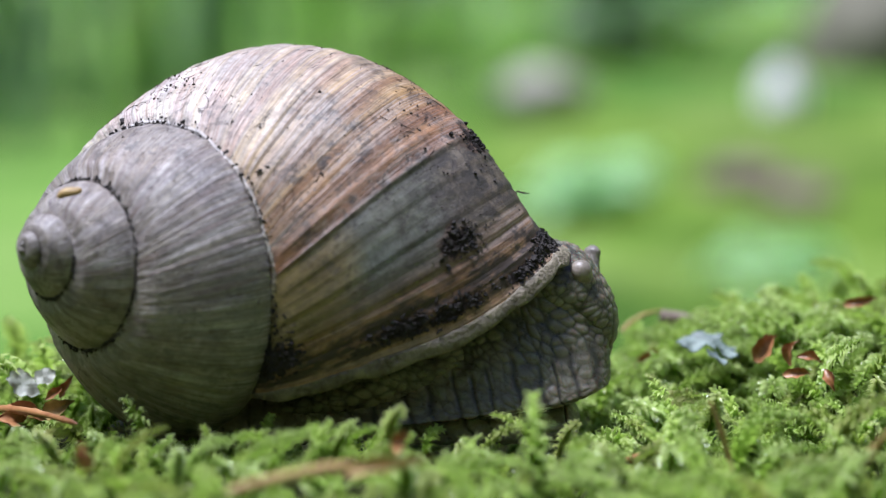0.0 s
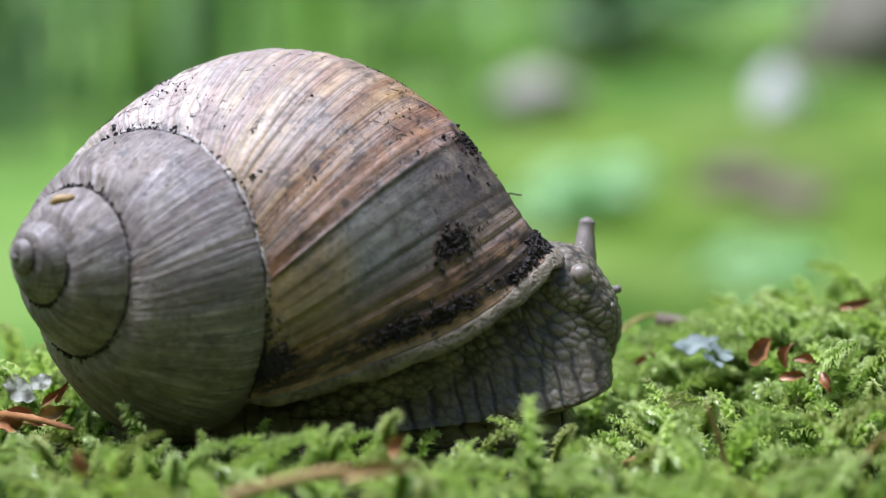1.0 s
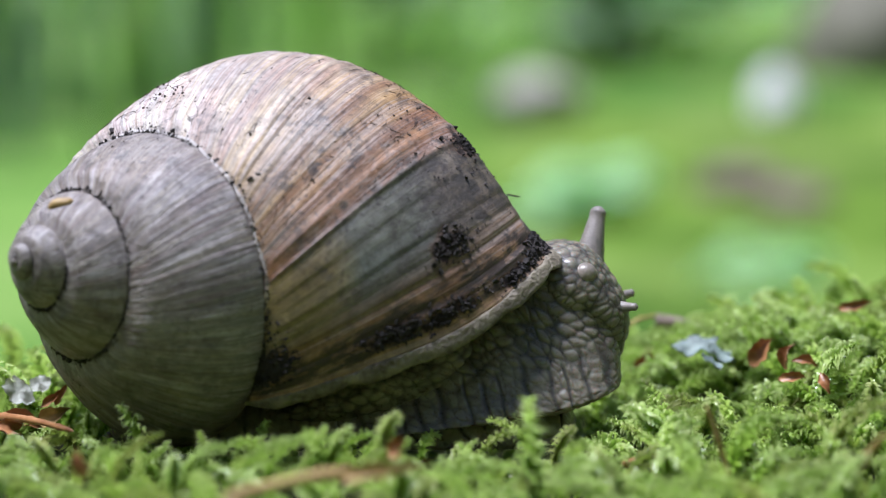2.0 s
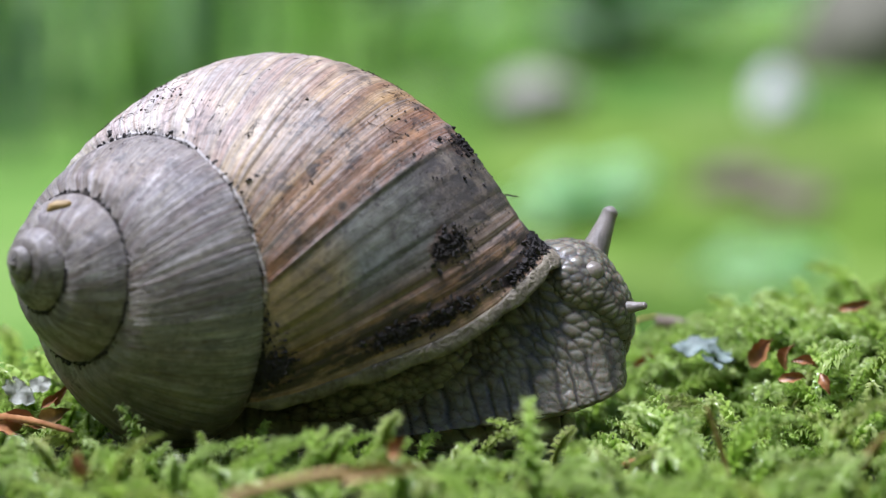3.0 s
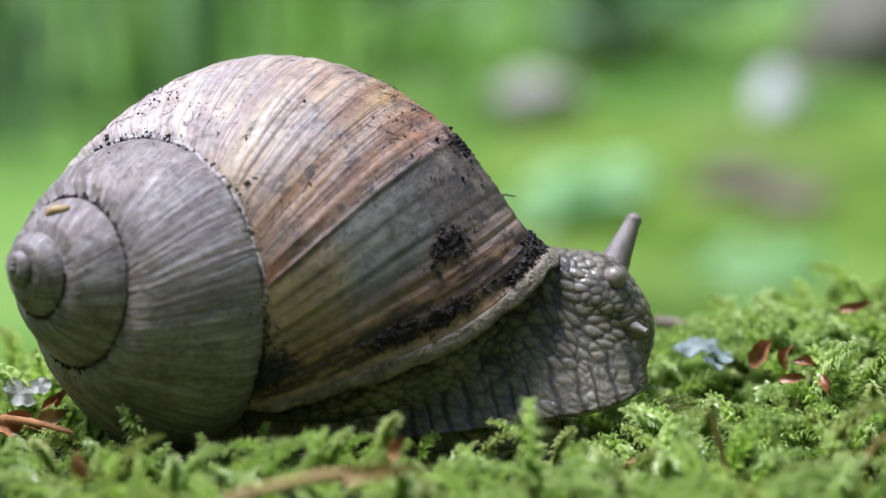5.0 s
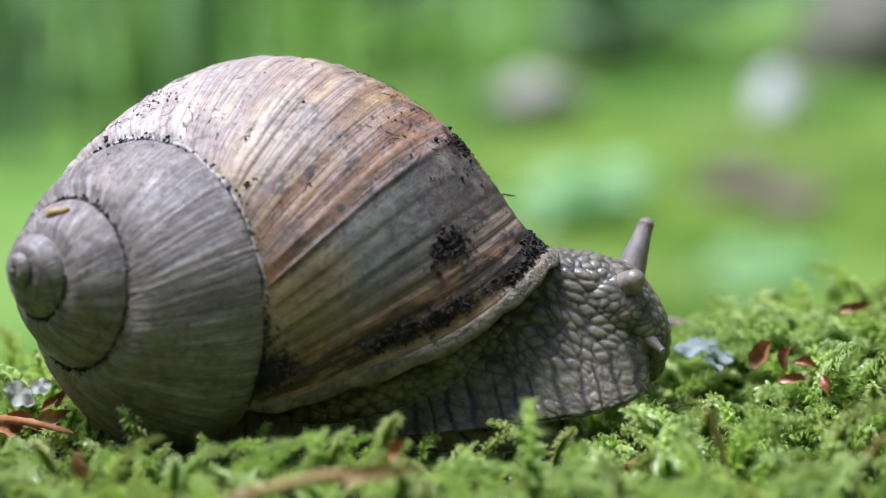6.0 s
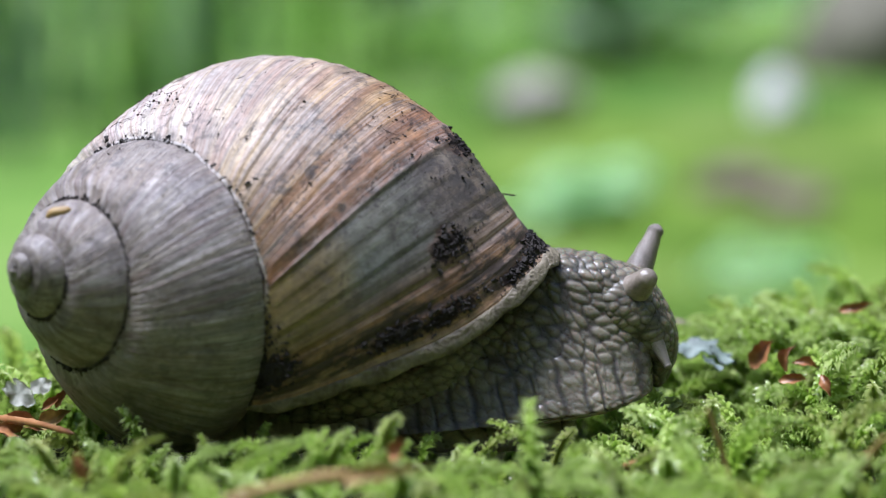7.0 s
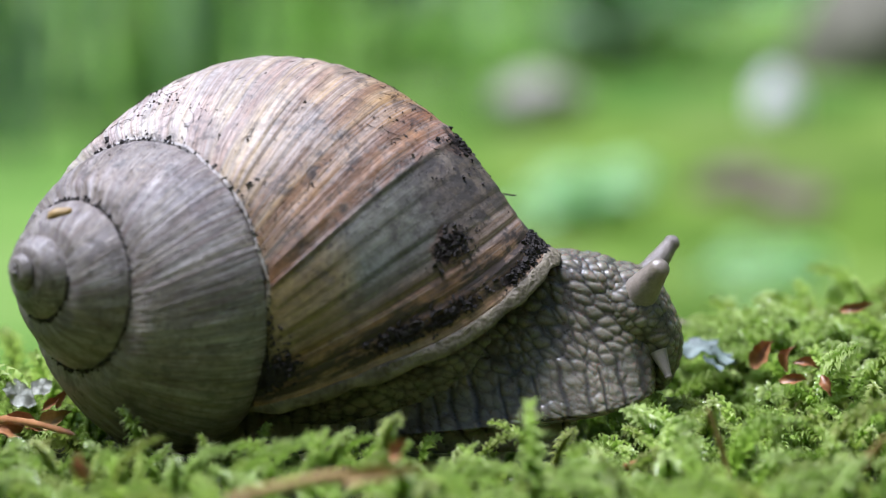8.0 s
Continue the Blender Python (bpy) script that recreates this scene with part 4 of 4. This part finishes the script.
# ---- litter on the moss ----
def bud_scale(x, y, z, yaw, pitch, roll, length, width, mat=None, label="dry reddish-brown bud scale on the moss", name="bud_scale", category="bud scale"):
    """A pointed, cupped dry scale with some thickness."""
    n, k = 16, 9
    u, v = np.meshgrid(np.linspace(0, 1, n), np.linspace(-1, 1, k), indexing="ij")
    odd = x * 3.7 + y * 1.9
    w = width / 2 * np.sin(np.pi * np.clip(u, 0.015, 0.985) ** (0.7 + 0.15 * math.sin(odd))) ** 1.15 * (1 + 0.16 * np.sin(9 * u + 2 * v + odd) + 0.1 * np.sin(23 * u + odd) * np.abs(v))
    px, py = u * length + 0.1 * width * np.sin(5 * v + odd) * u, v * w + 0.22 * width * np.sin(3 * u + odd)
    pz = width * 0.55 * v ** 2 * np.sin(np.pi * u) + 0.2 * length * np.sin(u * 2.9) + 0.03 * width * np.sin(v * 11 + u * 5)
    up = np.stack([px, py, pz], -1).reshape(-1, 3)
    lo = up - np.array((0, 0, 0.06 * width + 0.04))
    f = grid_faces(n, k)
    rim = [i * k for i in range(n)] + [(n - 1) * k + j for j in range(1, k)] + [i * k + k - 1 for i in range(n - 2, -1, -1)] + [j for j in range(k - 2, 0, -1)]
    o = len(up)
    wall = [(rim[i], rim[(i + 1) % len(rim)], rim[(i + 1) % len(rim)] + o, rim[i] + o) for i in range(len(rim))]
    ob = mesh_object(name, np.concatenate([up, lo]) * MM, np.concatenate([f, f[:, ::-1] + o, np.array(wall)]), mat or BROWN)
    ob.matrix_world = pose(x * MM, y * MM, z * MM, roll, pitch, yaw)
    return tagged(ob, label, category, "dry bud scales on the moss" if name == "bud_scale" else "")


def twig(a, b, r, sag, mat, label, name="twig", category="twig", knots=3):
    """A thin bent stem from a to b (mm), tapering, with small knots."""
    n, k = 30, 8
    t = np.linspace(0, 1, n)
    a, b = np.array(a, float), np.array(b, float)
    c = a + (b - a) * t[:, None]
    c[:, 2] += sag * np.sin(np.pi * t)
    c[:, 1] += 0.25 * sag * np.sin(2 * np.pi * t)
    tang = np.gradient(c, axis=0)
    tang /= np.linalg.norm(tang, axis=1)[:, None]
    s = np.cross(tang, (0.1, 0.2, 1.0))
    s /= np.linalg.norm(s, axis=1)[:, None]
    q = np.cross(s, tang)
    rr = r * (1 - 0.45 * t) * (1 + 0.35 * np.exp(-((t * knots % 1 - 0.5) / 0.08) ** 2)) * np.minimum(1, np.minimum(t, 1 - t) * 18 + 0.05)
    ang = np.linspace(0, 2 * math.pi, k, endpoint=False)
    v = c[:, None] + rr[:, None, None] * (np.cos(ang)[None, :, None] * s[:, None] + np.sin(ang)[None, :, None] * q[:, None])
    return tagged(mesh_object(name, v.reshape(-1, 3) * MM, grid_faces(n, k, True), mat), label, category, "twigs in the moss" if name == "twig" else "")


def flake(x, y, z, size, mat, label, seed, name="lichen_flake", category="lichen", tilt=(10, 0, 0)):
    """A lobed, crinkled flake with thickness."""
    rnd = np.random.RandomState(seed)
    n, k = 8, 40
    r, a = np.meshgrid(np.linspace(0, 1, n), np.linspace(0, 2 * math.pi, k, endpoint=False), indexing="ij")
    edge = 1 + 0.16 * np.sin(a * 2 + rnd.uniform(0, 6)) + 0.08 * np.sin(a * 5 + rnd.uniform(0, 6)) + 0.06 * np.sin(a * 11)
    px, py = size * r * edge * np.cos(a), size * 0.8 * r * edge * np.sin(a)
    pz = size * (0.12 * r ** 2 * np.sin(a * 4 + 1) + 0.08 * np.sin(px / size * 6) * r)
    up = np.stack([px, py, pz], -1).reshape(-1, 3)
    f = grid_faces(n, k, True)
    lo = up - np.array((0, 0, 0.08 * size))
    o = len(up)
    wall = np.array([((n - 1) * k + j, (n - 1) * k + (j + 1) % k, (n - 1) * k + (j + 1) % k + o, (n - 1) * k + j + o) for j in range(k)])
    ob = mesh_object(name, np.concatenate([up, lo]) * MM, np.concatenate([f, f[:, ::-1] + o, wall]), mat)
    ob.matrix_world = pose(x * MM, y * MM, z * MM, *tilt)
    return tagged(ob, label, category, "lichen flakes on the moss" if name == "lichen_flake" else "paper scraps on the moss")


# reddish scales beside the head's way
bud_scale(26.2, 4.6, 4.5, 12, -32, 62, 2.9, 1.7)
bud_scale(29.0, 2.6, 4.3, -10, -62, 50, 2.2, 1.2)
bud_scale(29.6, 2.2, 4.9, 5, 10, 60, 2.3, 0.8)
bud_scale(28.3, 0.6, 3.9, 8, 8, 70, 2.4, 0.9)
bud_scale(31.4, -1.4, 4.6, -40, 55, 70, 2.0, 0.9)
bud_scale(16.97, 17.10, 0.86, 22, -20, 65, 4.0, 1.6)
bud_scale(34.96, 10.70, 8.40, 5, -4, 80, 3.2, 0.9)
# brown and white bits behind the shell
bud_scale(-36.8, -3.2, 1.2, 12, 14, 60, 4.2, 1.3)
bud_scale(-33.2, -3.2, 2.0, 40, -30, 50, 1.9, 0.7)
bud_scale(-36.73, -4.70, 0.86, 30, 40, 60, 2.5, 1.8)
bud_scale(-33.0, -6.6, 1.6, 15, -15, 65, 2.8, 1.5, STRAW, "pale straw-coloured scrap of dry leaf")
bud_scale(-32.2, -2.0, 1.9, 15, -60, 60, 2.2, 0.7, BROWN, "dark brown dry leaf scrap against the shell")
twig((-37.58, -2.00, 0.98), (-28.97, -12.50, 1.90), 0.36, 0.3, BROWN, "orange-brown dry stem beside the shell")
flake(-35.4, -1.2, 3.0, 1.35, PAPER, "crumpled white scrap of papery skin on the moss", 3, "paper_scrap", "scrap", tilt=(62, 14, 20))
flake(-33.7, -0.4, 3.5, 0.95, PAPER, "crumpled white scrap of papery skin on the moss", 14, "paper_scrap", "scrap", tilt=(50, -35, 60))
flake(22.3, 9.5, 5.2, 1.7, LICHEN, "pale blue-grey lobed flake of lichen on the moss", 5, tilt=(30, -6, 0))
flake(24.3, 7.4, 4.8, 1.5, LICHEN, "pale blue-grey lobed flake of lichen on the moss", 8, tilt=(26, 10, 40))
flake(23.2, 5.2, 4.5, 1.2, LICHEN, "pale blue-grey lobed flake of lichen on the moss", 9, tilt=(34, 0, 80))
# dead stems and straws in the foreground
twig((-14.37, -44.60, 3.98), (-1.50, -36.60, 4.51), 0.42, 0.5, STRAW, "blurred yellow-brown dry stalk lying on the moss", "stalk", "stalk", 1)
bud_scale(-7.30, -39.80, 4.46, 6, -3, 65, 7.2, 1.0, STRAW, "yellow-brown dry grass leaf lying on the moss", "grass_leaf", "leaf")
twig((13.38, -14.60, -0.6), (18.71, -18.00, 1.5), 0.3, 0.3, BROWN, "brown twig half sunk in the moss")
twig((23.8, -9.40, 0.7), (28.30, -5.80, 1.5), 0.3, 0.3, BROWN, "brown twig half sunk in the moss")
twig((29.43, -26.20, 0.45), (31.13, -31.60, 5.75), 0.4, 0.3, STRAW, "tan dry stem leaning out of the moss", knots=1)
twig((21.28, -23.00, 0.56), (19.3, -24.00, 6.3), 0.26, 0.25, STRAW, "tan upright dry moss stalk", "stalk", "stalk", 1)
twig((16.02, 20.00, 4.16), (20.57, 24.00, 5.56), 0.2, 0.6, STRAW, "thin arched pale stem over the moss", "stalk", "stalk", 1)
twig((19.95, 23.00, 5.06), (24.13, 20.00, 4.79), 0.7, 0.3, DEAD, "short knobbly grey-brown twig end", knots=5)
bud_scale(-24.99, -34.70, 3.22, 80, -75, 10, 2.0, 1.3, BROWN, "small red-brown bud in the moss", "bud", "bud")
bud_scale(-4.01, -29.70, 4.05, 10, -20, 60, 1.6, 1.4, BROWN, "small pinkish-brown scale in the moss")


# ---- the forest floor behind, far out of focus ----
def herb(x, y, z, height, leaves, leaf, mat, seed, label):
    """A low plant: arching stalks, each with a broad pointed leaf."""
    rnd = np.random.RandomState(seed)
    plant = tagged(new("herb"), label, "plant", "herbs on the forest floor")
    plant.location = (x * MM, y * MM, z * MM)
    for i in range(leaves):
        a = i * 2.4 + rnd.uniform(-0.4, 0.4)
        reach = height * rnd.uniform(0.25, 0.7)
        top = np.array((reach * math.cos(a), reach * math.sin(a), height * rnd.uniform(0.6, 1.0)))
        n, k = 8, 5
        t = np.linspace(0, 1, n)
        c = np.stack([top[0] * t ** 1.6, top[1] * t ** 1.6, top[2] * t], -1)
        ang = np.linspace(0, 2 * math.pi, k, endpoint=False)
        v = c[:, None] + 1.1 * np.stack([np.cos(ang), np.sin(ang), 0 * ang], -1)[None]
        mesh_object("stalk", v.reshape(-1, 3) * MM, grid_faces(n, k, True), GREEN, True, plant)
        n, k = 12, 7
        u, w = np.meshgrid(np.linspace(0, 1, n), np.linspace(-1, 1, k), indexing="ij")
        size = leaf * rnd.uniform(0.75, 1.2)
        wide = 0.42 * size * np.sin(np.pi * np.clip(u, 0.02, 0.99) ** 0.8)
        v = np.stack([u * size, w * wide, 0.18 * size * np.abs(w) * np.sin(np.pi * u) - 0.15 * size * u ** 2], -1).reshape(-1, 3)
        m = np.array(Euler((rnd.uniform(-0.22, 0.22), rnd.uniform(-0.3, 0.1), a)).to_matrix())
        lo = v - np.array((0, 0, 0.6))
        f = grid_faces(n, k)
        mesh_object("leaf", (np.concatenate([v, lo]) @ m.T + top) * MM, np.concatenate([f, f[:, ::-1] + len(v)]), mat, True, plant)
    return plant


def grass_tuft(x, y, z, height, blades, wide, mat, seed, label):
    """A tuft of arching grass blades."""
    rnd = np.random.RandomState(seed)
    tuft = tagged(new("grass_tuft"), label, "grass", "grass tufts on the forest floor")
    tuft.location = (x * MM, y * MM, z * MM)
    for i in range(blades):
        n = 14
        t = np.linspace(0, 1, n)
        a, arch, h = rnd.uniform(0, 6.28), rnd.uniform(0.15, 0.8), height * rnd.uniform(0.6, 1.1)
        c = np.stack([math.cos(a) * arch * h * t ** 2.2, math.sin(a) * arch * h * t ** 2.2, h * t * (1 - 0.15 * arch * t)], -1)
        c += np.array((rnd.normal(0, 40), rnd.normal(0, 40), 0))
        s = np.array((-math.sin(a), math.cos(a), 0)) + rnd.normal(0, 0.3, 3)
        w = wide * rnd.uniform(0.6, 1.2) * (1 - t ** 2.5)[:, None] * 0.5
        fold = np.array((math.cos(a), math.sin(a), 0)) * wide * 0.12
        v = np.stack([c - s * w, c + fold, c + s * w, c - fold * 0.4], 1).reshape(-1, 3)
        mesh_object("blade", v * MM, grid_faces(n, 4, True), mat, True, tuft)
    return tuft


def stone(x, y, z, a, b, c, mat, seed, label, name="stone", category="stone"):
    bm = bmesh.new()
    bmesh.ops.create_icosphere(bm, subdivisions=4, radius=1)
    for v in bm.verts:
        p = v.co.copy()
        v.co *= 1 + 0.22 * noise.noise(p * 1.4 + Vector((seed, 0, 0))) + 0.06 * noise.noise(p * 5)
        v.co = Vector((v.co.x * a, v.co.y * b, v.co.z * c)) * MM
    me = bpy.data.meshes.new(name)
    bm.to_mesh(me)
    bm.free()
    me.materials.append(mat)
    for p in me.polygons:
        p.use_smooth = True
    ob = new(name, me)
    ob.location = (x * MM, y * MM, z * MM)
    return tagged(ob, label, category)


def floor_at(x, y):
    return float(ground_height(np.float64(x * MM), np.float64(y * MM))) / MM


def far_things():
    # grass and broad blades over the top of the shell
    for i, (x, y, h, n, w, mat) in enumerate((
            (-344, 1838, 330, 12, 15, SAGE), (-300, 1650, 300, 12, 13, SAGE), (-420, 1900, 420, 14, 16, GREEN), (-230, 2000, 400, 12, 13, SAGE), (-200, 1500, 260, 10, 10, GREEN),
            (-120, 2350, 400, 12, 15, GREEN), (-250, 2450, 420, 12, 17, SAGE), (-30, 2300, 420, 12, 14, SAGE))):
        grass_tuft(x, y, floor_at(x, y) - 4, h, n, w, mat, 40 + i, "tuft of broad green grass blades on the forest floor")
    for i, (x, y, h, n, leaf, mat) in enumerate((
            (79, 1205, 14, 9, 34, MINT), (99, 1280, 18, 9, 40, MINT), (55, 1150, 20, 6, 32, MINT), (142, 880, 14, 7, 27, MINT), (171, 985, 16, 7, 28, MINT),
            (266, 2440, 100, 20, 110, MINT), (300, 2540, 130, 16, 100, MINT), (280, 2600, 120, 6, 66, MINT), (-45, 2500, 120, 8, 70, SAGE), (10, 2550, 130, 8, 66, SAGE),
            (60, 2150, 90, 7, 50, SAGE), (170, 2350, 60, 9, 55, SAGE), (230, 2250, 80, 7, 50, SAGE), (20, 2000, 70, 6, 50, GREEN), (120, 2500, 110, 7, 56, GREEN),
            (-60, 1850, 90, 7, 50, GREEN), (420, 2500, 90, 7, 50, SAGE))):
        herb(x, y, floor_at(x, y) - 3, h, n, leaf, mat, 70 + i, "low broad-leaved green herb on the forest floor")
    x, y = 303, 1890
    stone(x, y, floor_at(x, y) + 10, 22, 25, 30, STONE, 1.0, "bright white rounded stone on the mossy ground")
    x, y = 79, 1740
    stone(x, y, floor_at(x, y) + 16, 38, 30, 23, DUN, 4.0, "dull grey-pink stone among the herbs")
    x, y = 185, 2480
    stone(x, y, floor_at(x, y) + 40, 60, 40, 46, DUN, 6.0, "dull grey-pink stone among the herbs")
    x, y = 193, 1285
    stone(x, y, floor_at(x, y) + 2, 30, 34, 17, DEAD, 7.0, "clump of brown dead leaves on the ground", "leaf_clump", "dead leaves")
    x, y = 219, 1225
    stone(x, y, floor_at(x, y) + 2, 24, 26, 14, DEAD, 8.0, "clump of greyish dead leaves on the ground", "leaf_clump", "dead leaves")
    x, y = 475, 2230
    stone(x, y, floor_at(x, y) + 30, 110, 90, 85, ROCK, 9.0, "grey-brown boulder at the edge of the clearing", "boulder", "boulder")


far_things()


# ---- what moves ----
def turned(centre, dx, dz, cw):
    """A body piece shifted by mm and turned clockwise about a place (x, z in mm), as seen from the camera's side."""
    c = Matrix.Translation((centre[0] * MM, 0, centre[1] * MM))
    return Matrix.Translation((dx * MM, 0, dz * MM)) @ c @ pose(0, 0, 0, 0, cw, 0) @ c.inverted()


def pointing(x, y, z, dx, dy, dz):
    """A feeler with its tip at a place in mm, pointing along a direction."""
    return Matrix.Translation((x * MM, y * MM, z * MM)) @ Vector((dx, dy, dz)).to_track_quat("Z", "Y").to_matrix().to_4x4()


def shell_pose(x, y, z, ry, rz):
    return Matrix.Translation(PIVOT) @ pose(x * MM, y * MM, z * MM, 0, ry, rz)


def motions():
    walk(shell, [(0.0, shell_pose(0.65, 0.25, 0.14, 1.84, -1.74)), (0.5, shell_pose(0.52, 0.08, 0.22, 1.55, -1.5)), (1.0, shell_pose(0.43, 0.09, 0.21, 1.45, -1.4)),
                 (1.5, shell_pose(0.40, 0.15, 0.15, 1.33, -1.4)), (3.0, shell_pose(0.23, 0.18, 0.06, 0.9, -1.2)), (3.5, shell_pose(0.17, 0.15, 0.03, 0.77, -1.02)),
                 (4.5, shell_pose(0.07, 0.12, 0.0, 0.52, -0.78)), (6.0, shell_pose(0.0, 0.14, -0.03, 0.12, -0.6)), (7.0, shell_pose(0.02, 0.09, 0.0, 0.06, -0.42)), (8.0, shell_pose(0, 0, 0, 0, 0))])
    c = (18.11, 9.38)
    walk(head, [(t, turned(c, K * x, -K * y, cw)) for t, x, y, cw in ((0.0, -130, -36, -8), (0.5, -123, -38, -8), (1.0, -117, -40, -8.5), (1.5, -110, -44, -9),
                (3.0, -92, -50, -9), (3.5, -86, -48, -9), (4.0, -80, -44, -9), (4.5, -71, -36, -9), (6.0, -27, -16, -7), (6.5, -16, -11, -6), (7.0, -11, -6, -4), (7.5, -5, -2, -2.2), (8.0, 0, 0, 0))])
    c = (12.12, 7.42)
    trunk = ((0.0, -88, 0, -1), (1.0, -78, 0, -1.5), (1.5, -70, -1, -2), (3.0, -53, -2, -2.5), (3.5, -48, -2, -2.5), (4.0, -35, -2, -2.3), (4.5, -23, -2, -2), (6.0, -9, -2, -1), (7.0, -4, -1, -0.5), (8.0, 0, 0, 0))
    walk(torso, [(t, turned(c, K * x, -K * y, cw)) for t, x, y, cw in trunk])
    walk(foot_front, [(t, turned(c, K * x, -K * y, cw)) for t, x, y, cw in trunk])
    walk(eye_far, [(t, pointing(x - 0.35 * min(1, t), 2.4, z + 0.1 * min(1, t), dx, 0.25, dz)) for t, (x, z), dx, dz in ((0.0, (12.31, 14.46), 0.15, 1), (0.25, (12.31, 15.14), 0.12, 1), (0.5, (12.39, 15.91), 0.1, 1), (1.0, (12.48, 17.10), 0.1, 1),
                (1.5, (12.95, 18.06), 0.13, 1), (3.0, (14.66, 18.11), 0.42, 1), (3.5, (15.33, 17.82), 0.5, 1), (4.5, (16.19, 17.68), 0.5, 1), (6.0, (17.66, 17.30), 0.36, 1), (7.0, (18.49, 16.72), 0.45, 1), (7.5, (19.26, 16.19), 0.6, 1), (8.0, (19.98, 15.71), 0.75, 1))])
    walk(eye_near, [(t, pointing(x, y, z, dx, dy, dz)) for t, (x, z), y, dx, dy, dz in ((0.0, (10.95, 13.66), -4.6, 0.05, -0.9, 0.7), (1.5, (11.51, 13.74), -4.5, 0.1, -0.9, 0.7), (3.0, (12.45, 13.89), -4.2, 0.2, -0.9, 0.6),
                (4.5, (13.70, 13.61), -4.2, 0.3, -0.9, 0.5), (6.0, (15.93, 13.36), -5.1, 0.4, -0.9, 0.45), (7.0, (16.83, 13.63), -5.7, 0.4, -0.9, 0.6), (7.5, (17.20, 13.81), -5.7, 0.4, -0.85, 0.7), (8.0, (17.84, 14.63), -5.6, 0.55, -0.7, 0.9))])
    walk(feel_near, [(t, pointing(x, y, z, dx, dy, dz)) for t, (x, z), y, dx, dy, dz in ((0.0, (13.12, 10.35), -3.0, 1, -0.4, 0.1), (0.5, (13.49, 10.35), -3.0, 1, -0.4, 0.1), (1.0, (14.18, 10.40), -3.0, 1, -0.4, 0.1), (1.5, (15.21, 10.35), -3.0, 1, -0.4, 0.05),
                (3.0, (16.85, 10.6), -3.1, 1, -0.2, 0.15), (3.5, (16.65, 10.45), -3.5, 1, -0.3, 0.1), (4.5, (16.55, 9.37), -4.4, 1, -0.4, -0.2), (6.0, (18.1, 7.00), -4.6, 0.8, -0.5, -0.7), (7.0, (18.5, 5.72), -4.7, 0.5, -0.5, -1), (8.0, (18.5, 4.87), -4.8, 0.4, -0.4, -1))])
    walk(feel_far, [(t, pointing(x, 2.2, z, dx, 0.3, dz)) for t, (x, z), dx, dz in ((0.0, (13.76, 10.44), 1, 0.2), (1.0, (15.05, 11.17), 1, 0.25), (1.5, (16.24, 11.12), 1, 0.25), (3.0, (16.15, 10.20), 1, 0.1),
                (4.5, (16.45, 9.00), 1, -0.3), (6.0, (18.49, 6.48), 0.7, -0.8), (8.0, (19.00, 4.39), 0.4, -1))])


motions()
